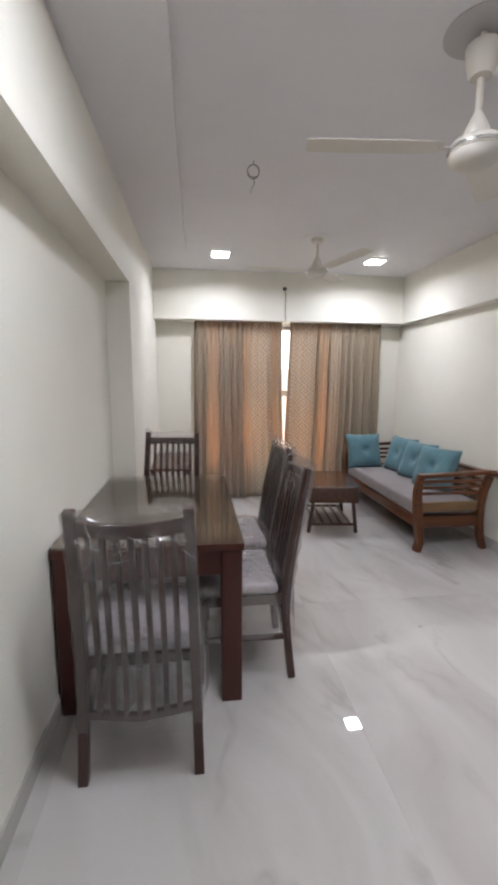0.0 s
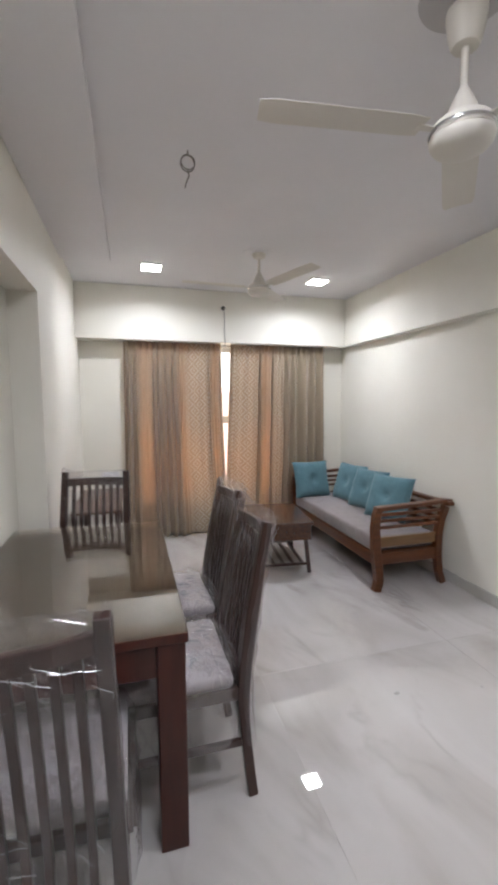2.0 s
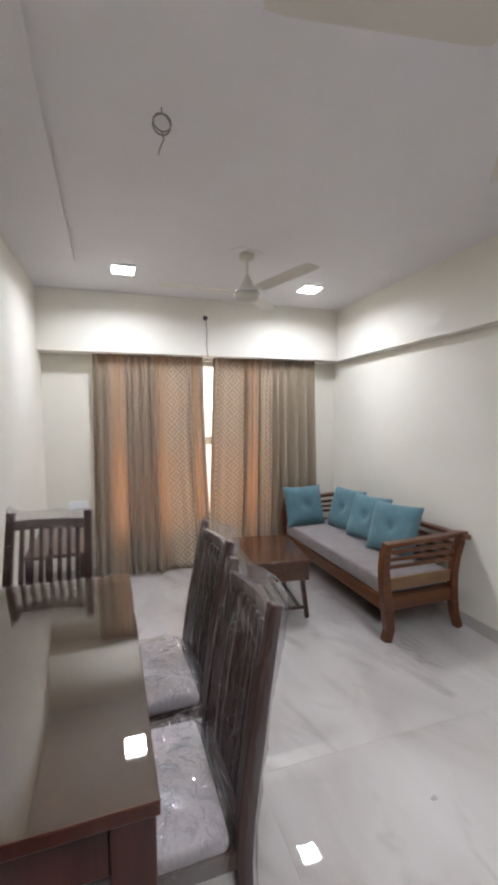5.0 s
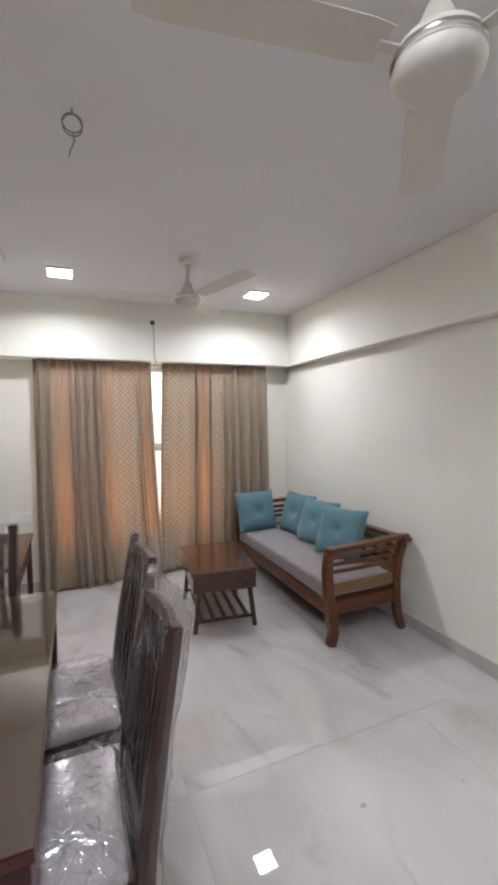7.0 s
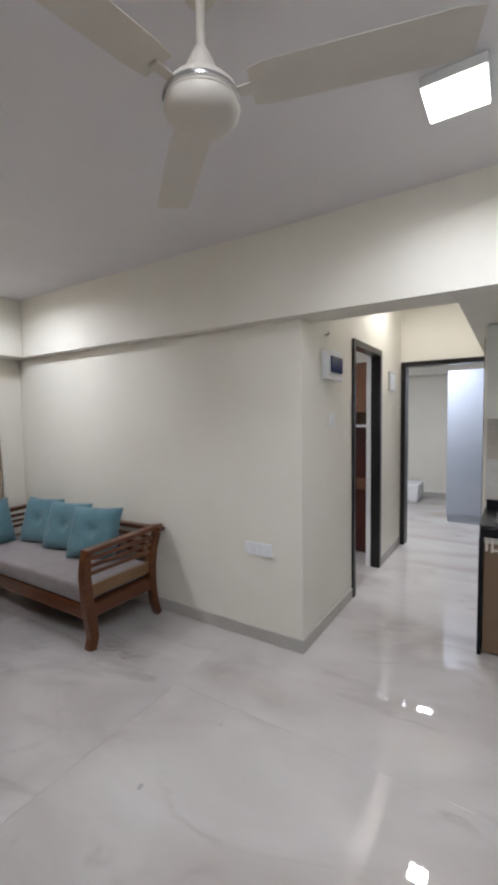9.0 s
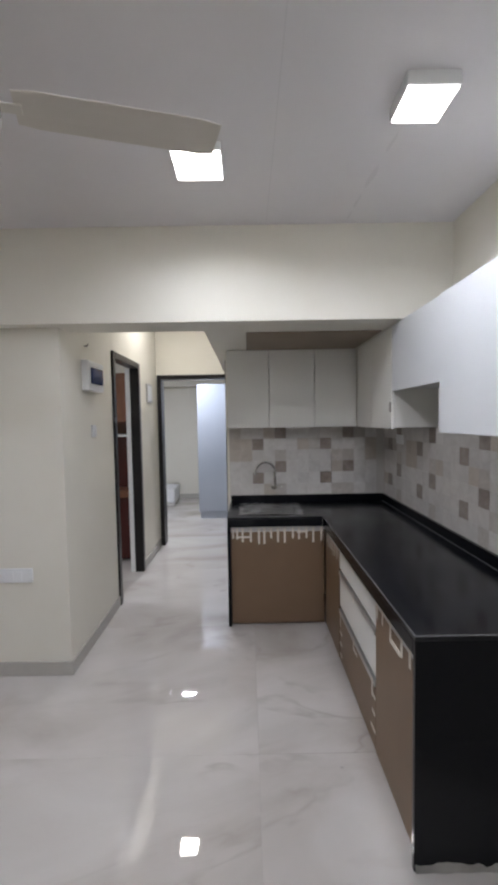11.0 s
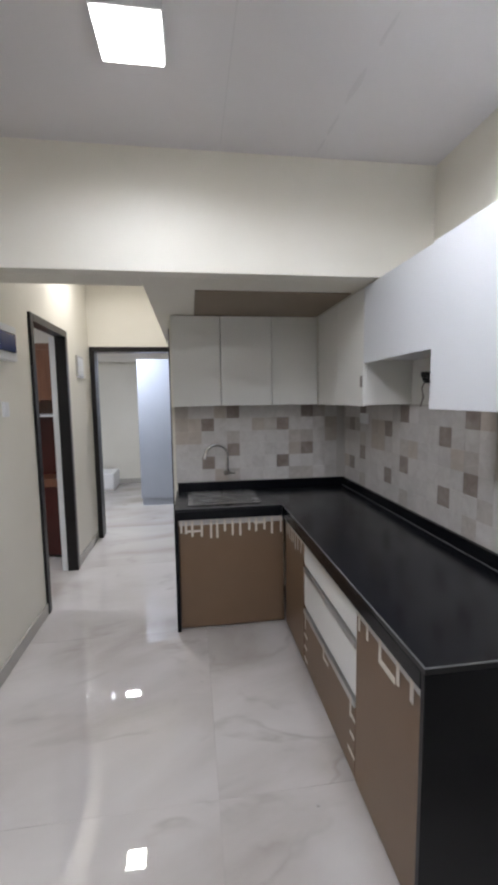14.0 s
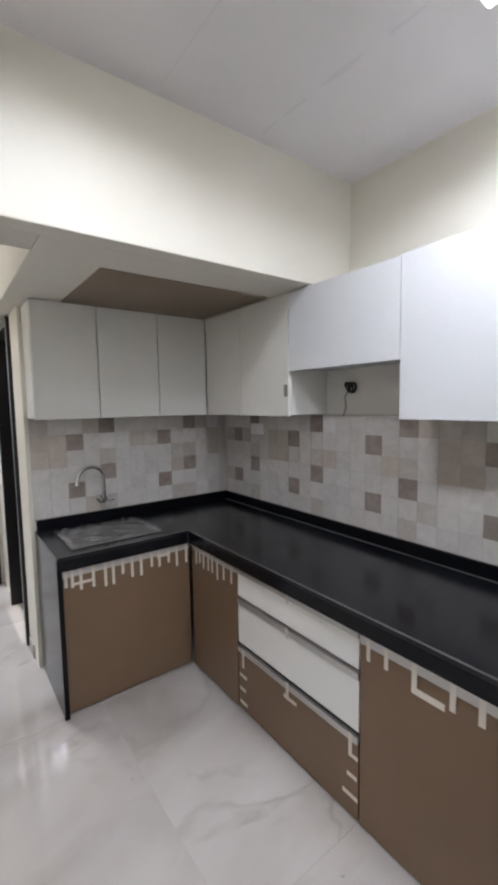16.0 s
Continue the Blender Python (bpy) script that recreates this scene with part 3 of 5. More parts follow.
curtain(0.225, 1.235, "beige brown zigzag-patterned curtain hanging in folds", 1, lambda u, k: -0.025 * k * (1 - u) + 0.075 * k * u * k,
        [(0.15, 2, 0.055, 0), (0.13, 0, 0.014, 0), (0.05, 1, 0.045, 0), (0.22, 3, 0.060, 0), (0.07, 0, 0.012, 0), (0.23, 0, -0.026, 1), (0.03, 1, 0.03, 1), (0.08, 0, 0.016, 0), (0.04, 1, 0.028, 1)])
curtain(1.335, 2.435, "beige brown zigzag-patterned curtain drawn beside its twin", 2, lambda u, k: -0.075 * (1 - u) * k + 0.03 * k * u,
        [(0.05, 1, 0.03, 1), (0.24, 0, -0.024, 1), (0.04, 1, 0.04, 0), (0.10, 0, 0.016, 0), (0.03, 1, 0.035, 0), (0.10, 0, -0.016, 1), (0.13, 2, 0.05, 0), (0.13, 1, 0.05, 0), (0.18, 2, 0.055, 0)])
rail = thing("curtain_rail", 0, 0, 0, 0, "steel curtain rod hidden under the beam", "curtain rail")
part("rod", tube([(0.24, 5.465, 2.066), (2.43, 5.465, 2.066)], 0.010, 12), STEEL, rail)
for bx in (0.25, 1.29, 2.42):
    part("bracket", box(bx - 0.012, bx + 0.012, 5.455, 5.475, 2.076, 2.0798, 0.002), STEEL, rail)

# cable hanging from a hole in the beam above the curtains
cable = thing("hanging_cable", 1.237, YBEAM, 2.43, 0, "dark cable end hanging from a hole in the beam", "cable")
part("grommet", lathe([(0, 0.0), (0.02, 0.0), (0.022, 0.006), (0.012, 0.012), (0, 0.012)], 16, Matrix.Rotation(radians(90), 4, "X")), BLACK_RUBBER, cable)
part("wire", tube([(0, -0.01, 0), (0.004, -0.02, -0.03), (0.012, -0.015, -0.12), (0.008, -0.012, -0.22), (0.012, -0.01, -0.31), (0.018, -0.01, -0.36)], 0.004), GREY_CABLE, cable)

loop = thing("ceiling_wire_loop", 0.56, 2.93, CEIL, 0, "coiled grey wire end hanging from the ceiling", "cable")
pts = [(0.0, 0, 0), (0.0, 0, -0.02)] + [(0.032 * math.sin(a), 0.01 * math.sin(a * 0.5), -0.055 + 0.034 * math.cos(a)) for a in np.linspace(0, 4 * math.pi, 34)]
part("coil", tube(pts, 0.003), GREY_CABLE, loop)
part("tail", tube([(0.0, 0.002, -0.085), (0.006, 0, -0.11), (-0.008, 0, -0.14), (-0.014, 0, -0.165)], 0.003), GREY_CABLE, loop)


def ceiling_fan(x, y, angle, drop, gap, cup, plate, label):
    fan = thing("ceiling_fan", x, y, CEIL, angle, label, "ceiling fan", "ceiling fans of the living room")
    # thin disc that carries the painted shade round the canopy
    part("canopy_shade_disc", lathe([(0, -0.0005), (0.125, -0.0005), (0.13, -0.002), (0.128, -0.005), (0, -0.006)], 36), plate, fan, "thin ceiling disc standing in for shade round the canopy")
    part("canopy", lathe([(0, -gap), (0.052, -gap), (0.055, -gap - 0.003), (0.055, -gap - 0.2 * cup), (0.050, -gap - 0.55 * cup), (0.042, -gap - 0.87 * cup), (0.036, -gap - 0.97 * cup), (0.012, -gap - cup), (0, -gap - cup)], 28), FAN_WHITE, fan, smooth=True)
    part("down_rod", lathe([(0, 0), (0.011, 0), (0.011, -drop + 0.10), (0, -drop + 0.10)], 14), FAN_WHITE, fan, smooth=True)
    part("bell_cover", lathe([(0, -drop + 0.118), (0.012, -drop + 0.118), (0.022, -drop + 0.100), (0.038, -drop + 0.066), (0.050, -drop + 0.026), (0, -drop + 0.026)], 28), FAN_WHITE, fan, smooth=True)
    motor = part("motor", lathe([(0, -drop + 0.030), (0.052, -drop + 0.030), (0.076, -drop + 0.024), (0.085, -drop + 0.014), (0.085, -drop - 0.012), (0.080, -drop - 0.014), (0, -drop - 0.014)], 44), FAN_WHITE, fan, smooth=True)
    part("trim_ring", lathe([(0.084, -drop + 0.004), (0.0905, -drop + 0.002), (0.0915, -drop - 0.002), (0.0905, -drop - 0.006), (0.084, -drop - 0.008)], 44), STEEL, motor, "thin bright metal ring", True)
    part("bowl", lathe([(0, -drop - 0.015), (0.081, -drop - 0.015), (0.0885, -drop - 0.018), (0.0895, -drop - 0.023), (0.086, -drop - 0.034), (0.076, -drop - 0.046), (0.058, -drop - 0.055), (0.032, -drop - 0.061), (0, -drop - 0.063)], 44), FAN_WHITE, motor, "rounded ivory lower bowl", True)
    for k in range(3):
        a = Matrix.Rotation(radians(120 * k), 4, "Z") @ Matrix.Translation((0, 0, -drop + 0.003)) @ Matrix.Rotation(radians(-2.6), 4, "Y") @ Matrix.Rotation(radians(-6), 4, "X")
        bm = bmesh.new()
        top, bot = [], []
        n = 10
        for i in range(n + 1):
            r = 0.118 + (0.592 - 0.118) * i / n
            w = 0.055 + 0.004 * i / n - (0.008 if i == n else 0)
            if i == 0:
                w = 0.048
            camber = 0.002
            top.append([bm.verts.new((r, s * w, camber * (1 - s * s))) for s in (-1, -0.4, 0.4, 1)])
            bot.append([bm.verts.new((r, s * w, camber * (1 - s * s) - 0.0009)) for s in (-1, -0.4, 0.4, 1)])
        for i in range(n):
            for j in range(3):
                bm.faces.new((top[i][j], top[i + 1][j], top[i + 1][j + 1], top[i][j + 1]))
                bm.faces.new((bot[i][j], bot[i][j + 1], bot[i + 1][j + 1], bot[i + 1][j]))
            bm.faces.new((top[i][0], bot[i][0], bot[i + 1][0], top[i + 1][0]))
            bm.faces.new((top[i][3], top[i + 1][3], bot[i + 1][3], bot[i][3]))
        for j in range(3):
            bm.faces.new((top[0][j], top[0][j + 1], bot[0][j + 1], bot[0][j]))
            bm.faces.new((top[n][j], bot[n][j], bot[n][j + 1], top[n][j + 1]))
        bmesh.ops.recalc_face_normals(bm, faces=bm.faces)
        bm.transform(a)
        blade = part("blade", bm, FAN_WHITE, fan)
        ib = box(0.066, 0.134, -0.014, 0.014, -0.005, -0.001, 0.0015)
        ib.transform(a)
        part("blade_bracket", ib, FAN_WHITE, blade)
    return fan


ceiling_fan(1.221, 1.977, 49, 0.368, 0.045, 0.101, CANOPY_SHADE, "ivory three-blade ceiling fan near the dining table")
ceiling_fan(1.27, 4.12, 53, 0.262, 0.006, 0.035, CEILING, "ivory three-blade ceiling fan over the coffee table")


def panel_light(x, y, z, size, thick, label, group="square ceiling panel lights"):
    lamp = thing("panel_light", x, y, z, 0, label, "ceiling light", group)
    h = size / 2
    part("housing", box(-h, h, -h, h, -thick, 0, 0.003), PLASTIC_WHITE, lamp)
    part("diffuser", box(-h + 0.006, h - 0.006, -h + 0.006, h - 0.006, -thick - 0.006, -thick - 0.0002, 0.002, 1), LED, lamp, "glowing white diffuser")
    return lamp


# the fifth housing belongs to the added entrance lamp
for lx, ly, ls, lw, lt in LAMPS:
    panel_light(lx, ly, CEIL, ls, lt, "lit square white surface-mounted panel light, the entrance one added")
panel_light(4.40, 2.03, SLAB, 0.18, 0.02, "lit square white panel light in the passage")
panel_light(6.11, 2.268, 2.49, 0.18, 0.02, "lit square white panel light in the bedroom")
# housing of the added side room lamp, out of view
panel_light(4.0, 4.0, CEIL, 0.18, 0.02, "added unseen panel light to brighten the side room")


def dining_table():
    t = thing("dining_table", 0, 0, 0, 0, "dark mahogany dining table with a glass-covered brown top", "dining table")
    x0, x1, y0, y1 = -0.36, 0.428, 2.148, 3.43
    top = part("tabletop", box(x0, x1, y0, y1, 0.714, 0.746, 0.004), TABLE_WOOD, t)
    part("veneer", box(x0 + 0.003, x1 - 0.003, y0 + 0.003, y1 - 0.003, 0.7461, 0.7469, 0), TOP_WOOD, top, "taupe brown veneer")
    part("glass_sheet", box(x0 + 0.002, x1 - 0.002, y0 + 0.002, y1 - 0.002, 0.7472, 0.757, 0.002), TABLE_GLASS, top, "clear glass sheet")
    for lx in (x0 + 0.008, x1 - 0.098):
        for ly in (y0 + 0.008, y1 - 0.098):
            part("leg", box(lx, lx + 0.09, ly, ly + 0.09, 0, 0.7135, 0.005), TABLE_WOOD, t)
    for ly in (y0 + 0.02, y1 - 0.045):
        part("apron", box(x0 + 0.098, x1 - 0.098, ly, ly + 0.025, 0.60, 0.7135, 0.003), TABLE_WOOD, t)
    for lx in (x0 + 0.02, x1 - 0.045):
        part("apron", box(lx, lx + 0.025, y0 + 0.098, y1 - 0.098, 0.60, 0.7135, 0.003), TABLE_WOOD, t)
    return t


TABLE_GLASS = glass_mat("table_cover_glass", (0.98, 0.965, 0.94), 0.02, 0.0, 0.0, 0.012)
dining_table()


def dining_chair(name_label, x, y, rz):
    """Faces +y in its own space; origin under the middle of the rear legs."""
    c = thing("dining_chair", x, y, 0, rz, name_label, "dining chair", "chairs round the dining table")

    def post_y(z):
        return -0.095 * max(0.0, (z - 0.42) / 0.6) ** 1.2 - 0.035 * max(0.0, (0.40 - z) / 0.4) ** 1.5
    zs = [0, 0.1, 0.2, 0.3, 0.4, 0.5, 0.6, 0.7, 0.8, 0.9, 0.985, 1.03]
    for sx in (-1, 1):
        part("rear_post", beam_along([(sx * (0.205 - 0.022 * z), post_y(z), z) for z in zs], (1, 0, 0), 0.036, [0.036] * 4 + [0.046] * 4 + [0.04, 0.036, 0.034, 0.03]), DARK_WOOD, c)
        part("front_leg", box(sx * 0.20 - 0.02, sx * 0.20 + 0.02, 0.385, 0.425, 0, 0.43, 0.004), DARK_WOOD, c)
        part("side_rail", box(sx * 0.20 - 0.012, sx * 0.20 + 0.012, 0.02, 0.385, 0.385, 0.43, 0.003), DARK_WOOD, c)
        part("stretcher", box(sx * 0.20 - 0.010, sx * 0.20 + 0.010, -0.005, 0.385, 0.20, 0.225, 0.003), DARK_WOOD, c)
    part("front_rail", box(-0.18, 0.18, 0.392, 0.416, 0.385, 0.43, 0.003), DARK_WOOD, c)
    part("top_rail", beam_along([(-0.174, post_y(0.965), 0.968), (-0.09, post_y(0.965) - 0.026, 0.966), (0, post_y(0.965) - 0.036, 0.965), (0.09, post_y(0.965) - 0.026, 0.966), (0.174, post_y(0.965), 0.968)], (0, 0, 1), 0.048, 0.022), DARK_WOOD, c, "gently bowed top rail")
    part("lower_rail", beam_along([(-0.19, 0.0, 0.245), (0, -0.028, 0.24), (0.19, 0.0, 0.245)], (0, 0, 1), 0.032, 0.02), DARK_WOOD, c)
    part("seat_rail", beam_along([(-0.19, 0.0, 0.45), (0.19, 0.0, 0.45)], (0, 0, 1), 0.04, 0.02), DARK_WOOD, c)
    for i in range(7):
        sx = -0.135 + 0.045 * i
        bow = 0.028 * (1 - (sx / 0.19) ** 2)
        part("back_slat", beam_along([(sx * (1.05 - 0.08 * z), post_y(z) * 0.98 - bow, z) for z in (0.25, 0.42, 0.55, 0.7, 0.85, 0.945)], (1, 0, 0), 0.021, 0.018, 0.003), DARK_WOOD, c)
    bm = box(-0.215, 0.215, 0.035, 0.44, 0.432, 0.485, 0.022, 4)
    part("seat", bm, CHAIR_FABRIC, c, "mauve grey padded seat", True)
    # crumpled plastic packing film round back and seat
    rnd = random.Random(7)

    def ridge(p):
        return max(0.0, 1 - abs(noise.noise(p)) * 2.6) ** 2

    def crumple(x, y, z):
        return 0.011 * ridge((x * 7 + z * 3.5, y * 7, z * 5 - x * 3)) + 0.006 * ridge((x * 17 - z * 9, y * 15 + 4, z * 12 + x * 8)) + 0.003 * ridge((x * 40, y * 40, z * 34 + x * 12))
    bm = bmesh.new()
    rings = []
    nz, nu = 84, 112
    for i in range(nz + 1):
        k0 = i / nz
        ring = []
        for k in range(nu):
            a = 2 * math.pi * k / nu
            hem = 0.022 * noise.noise((math.cos(a) * 2.5, math.sin(a) * 2, 9.0))
            z = 0.205 + hem + (1.026 - 0.205 - hem) * k0
            ex = 0.226 - 0.022 * z
            cx = math.copysign(abs(math.cos(a)) ** 0.35, math.cos(a)) * ex
            cy = math.copysign(abs(math.sin(a)) ** 0.5, math.sin(a)) * (0.022 + 0.024 * max(0.0, 1 - (cx / ex) ** 2))
            w = 0.75 * crumple(cx, cy, z)
            shrink = 1.0 if i < nz else 0.94
            ear = 0.030 * max(0.0, cx / ex) ** 10 + 0.006 * (abs(cx) / ex) ** 8
            ring.append(bm.verts.new((cx * shrink + 0.4 * w * math.cos(a), post_y(z) - 0.012 + cy * shrink + w * math.sin(a), z + (ear if i > nz - 4 else 0) + (0.3 * w if i > nz - 6 else 0))))
        rings.append(ring)
    for p, q in zip(rings, rings[1:]):
        for k in range(nu):
            bm.faces.new((p[k], p[(k + 1) % nu], q[(k + 1) % nu], q[k]))
    bm.faces.new(rings[-1])
    part("back_film", bm, FILM, c, "crinkled clear plastic film", True)
    bm = bmesh.new()
    rings = []
    prof = [(1.06, 0.23), (1.07, 0.26), (1.08, 0.29), (1.07, 0.32), (1.07, 0.35), (1.06, 0.38), (1.05, 0.41), (1.05, 0.44), (1.04, 0.47), (1.0, 0.492)] + [(q, 0.494) for q in (0.93, 0.86, 0.79, 0.72, 0.64, 0.56, 0.48, 0.40, 0.32, 0.24, 0.16, 0.08)]
    for sc, z in prof:
        ring = []
        for k in range(112):
            a = 2 * math.pi * k / 112
            cx = math.copysign(abs(math.cos(a)) ** 0.3, math.cos(a)) * 0.22 * sc
            cy = math.copysign(abs(math.sin(a)) ** 0.3, math.sin(a)) * 0.208 * sc + 0.238
            w = crumple(cx, cy, z)
            hem = 0.03 * noise.noise((math.cos(a) * 2, math.sin(a) * 2, 5.0)) if z < 0.25 else 0.0
            flat = z > 0.48
            ring.append(bm.verts.new((cx + (0 if flat else w * math.cos(a)), cy + (0 if flat else w * math.sin(a)), z + hem + (0.003 + 0.8 * w if flat else 0))))
        rings.append(ring)
    for p, q in zip(rings, rings[1:]):
        for k in range(112):
            bm.faces.new((p[k], p[(k + 1) % 112], q[(k + 1) % 112], q[k]))
    bm.faces.new(rings[-1])
    part("seat_film", bm, FILM_SEAT, c, "crinkled clear plastic film", True)
    # whitish strands laid on the film as painted glints along its creases
    cr = bmesh.new()

    def glint_strand(pts, r):
        t = tube(pts, r, 4)
        me = bpy.data.meshes.new("tmp")
        t.to_mesh(me)
        t.free()
        cr.from_mesh(me)
        bpy.data.meshes.remove(me)
    for i in range(85):
        side = -1 if rnd.random() < 0.55 else 1
        x, z = rnd.uniform(-0.18, 0.18), rnd.choice((rnd.uniform(0.26, 0.48), rnd.uniform(0.45, 0.9), rnd.uniform(0.88, 1.02)))
        dx, dz, n = rnd.uniform(-0.10, 0.10), rnd.uniform(-0.08, 0.08), 6
        pts = []
        for k in range(n + 1):
            px, pz = x + dx * k / n + rnd.uniform(-0.004, 0.004), min(1.03, max(0.22, z + dz * k / n))
            px = max(-0.2, min(0.2, px))
            pts.append((px, post_y(pz) - 0.012 + side * (0.030 + 0.022 * (1 - (px / 0.21) ** 2) + rnd.uniform(0, 0.004)), pz))
        glint_strand(pts, rnd.uniform(0.0004, 0.0011))
    for i in range(80):
        x, y, a, ln, n = rnd.uniform(-0.18, 0.18), rnd.uniform(0.07, 0.41), rnd.uniform(0, 6.28), rnd.uniform(0.012, 0.06), 4
        glint_strand([(max(-0.2, min(0.2, x + math.cos(a) * ln * k / n + rnd.uniform(-0.005, 0.005))), max(0.06, min(0.43, y + math.sin(a) * ln * k / n + rnd.uniform(-0.005, 0.005))), 0.503 + rnd.uniform(0, 0.004)) for k in range(n + 1)], rnd.uniform(0.0008, 0.0021))
    tagged(part("film_glints", cr, FILM_GLINT, c, "white strands standing in for glints on film creases"), kind="stuff")
    return c


chair = dining_chair("dark slatted dining chair wrapped in crinkled clear plastic film", 0.022, 1.868, 0)
for (cx, cy, rz, lab) in ((0.640, 2.490, 90, "plastic-wrapped dark slatted chair at the table's long side"), (0.672, 3.035, 92, "plastic-wrapped dark slatted chair at the table's long side"),
                          (0.040, 3.560, 171, "dark slatted dining chair in plastic at the table's far end")):
    tagged(copy_thing(chair, pose(cx, cy, 0, 0, 0, rz)), lab)


def cushion_mesh(w, h, t, n=22):
    bm = bmesh.new()
    sides = []
    for s in (1, -1):
        g = []
        for i in range(n + 1):
            row = []
            for j in range(n + 1):
                u, v = 2 * i / n - 1, 2 * j / n - 1
                e = (1 - u ** 4) * (1 - v ** 4)
                px, pz = u * w / 2 * (1 - 0.05 * (1 - v * v) * u * u), v * h / 2 * (1 - 0.05 * (1 - u * u) * v * v)
                d = t / 2 * e ** 0.55
                rr = math.hypot(px, pz)
                if s == 1:
                    d -= 0.035 * math.exp(-(rr / 0.045) ** 2)
                d += 0.004 * noise.noise((px * 14, pz * 14, s))
                row.append(bm.verts.new((px, -s * d, pz)))
            g.append(row)
        sides.append(g)
        for i in range(n):
            for j in range(n):
                bm.faces.new((g[i][j], g[i + 1][j], g[i + 1][j + 1], g[i][j + 1]))
    bmesh.ops.remove_doubles(bm, verts=bm.verts, dist=0.0015)
    bmesh.ops.recalc_face_normals(bm, faces=bm.faces)
    return bm


def throw_cushion(x, y, z, rx, rz, label):
    c = thing("throw_cushion", x, y, z, 0, label, "cushion", "teal cushions on the daybed")
    c.matrix_world = pose(x, y, z, rx, 0, rz)
    part("cover", cushion_mesh(0.42, 0.40, 0.14), TEAL, c, smooth=True)
    part("button", lathe([(0, -0.006), (0.012, -0.005), (0.016, 0), (0.012, 0.004), (0, 0.006)], 16, Matrix.Translation((0, -0.036, 0)) @ Matrix.Rotation(radians(90), 4, "X")), TEAL, c, smooth=True)
    return c


def daybed():
    d = thing("daybed_sofa", 0, 0, 0, 0, "teak daybed sofa with slatted arms and back", "sofa")
    y0, y1, xf, xb = 3.60, 5.30, 2.06, 2.63
    for y in (y0 + 0.03, y1 - 0.03):
        # sabre front post and flared rear post
        part("front_leg", beam_along([(xf + 0.0, y, 0), (xf + 0.022, y, 0.08), (xf + 0.008, y, 0.20), (xf - 0.01, y, 0.34), (xf - 0.022, y, 0.50), (xf - 0.012, y, 0.60), (xf + 0.005, y, 0.645)], (0, 1, 0), 0.058, [0.058, 0.062, 0.07, 0.068, 0.06, 0.055, 0.05], 0.006), TEAK, d)
        part("rear_leg", beam_along([(xb + 0.035, y, 0), (xb + 0.0, y, 0.10), (xb - 0.02, y, 0.25), (xb - 0.02, y, 0.40), (xb + 0.0, y, 0.52), (xb + 0.045, y, 0.63)], (0, 1, 0), 0.055, [0.05, 0.052, 0.058, 0.058, 0.056, 0.05], 0.006), TEAK, d)
        part("arm_rail", beam_along([(xf - 0.02, y, 0.648), (xf + 0.15, y, 0.652), (xf + 0.4, y, 0.662), (xb + 0.03, y, 0.672), (xb + 0.10, y, 0.665)], (0, 1, 0), [0.07, 0.066, 0.064, 0.064, 0.03], 0.032, 0.005), TEAK, d)
        for z, h in ((0.60, 0.028), (0.55, 0.024), (0.50, 0.024)):
            part("arm_slat", box(xf + 0.005, xb - 0.005, y - 0.010, y + 0.010, z - h / 2, z + h / 2, 0.003), TEAK, d)
        part("arm_panel", box(xf + 0.01, xb - 0.02, y - 0.009, y + 0.009, 0.345, 0.425, 0.003), PALE_TEAK, d, "paler tan end board")
        part("end_rail", box(xf + 0.02, xb - 0.02, y - 0.016, y + 0.016, 0.21, 0.30, 0.004), TEAK, d)
    part("front_rail", box(xf - 0.022, xf + 0.012, y0 + 0.06, y1 - 0.06, 0.205, 0.30, 0.005), TEAK_Y, d)
    part("rear_rail", box(xb - 0.035, xb - 0.005, y0 + 0.06, y1 - 0.06, 0.205, 0.30, 0.005), TEAK_Y, d)
    part("seat_deck", box(xf + 0.013, xb - 0.036, y0 + 0.06, y1 - 0.06, 0.265, 0.295, 0.002), TEAK_Y, d)
    part("top_rail", beam_along([(xb + 0.05, y0 - 0.03, 0.655), (xb + 0.05, y0 + 0.4, 0.645), (xb + 0.05, y1 - 0.3, 0.645), (xb + 0.05, y1, 0.655)], (1, 0, 0), 0.06, 0.032, 0.005), TEAK_Y, d)
    for z, x in ((0.585, 0.025), (0.53, 0.008), (0.475, -0.002)):
        part("back_slat", box(xb + x - 0.009, xb + x + 0.009, y0 + 0.06, y1 - 0.06, z - 0.014, z + 0.014, 0.003), TEAK_Y, d)
    part("seat_cushion", box(xf - 0.018, xb - 0.04, y0 + 0.062, y1 - 0.062, 0.301, 0.42, 0.022, 4), GREY_FABRIC, d, "flat grey seat mattress", True)
    return d


daybed()
throw_cushion(2.19, 5.13, 0.605, -16, 3, "teal buttoned cushion propped against the far arm")
throw_cushion(2.50, 4.84, 0.605, -18, -80, "teal buttoned cushion leaning on the back slats")
throw_cushion(2.495, 4.47, 0.605, -20, -77, "teal buttoned cushion leaning on the back slats")
throw_cushion(2.47, 4.09, 0.61, -22, -68, "teal buttoned cushion leaning towards the near arm")


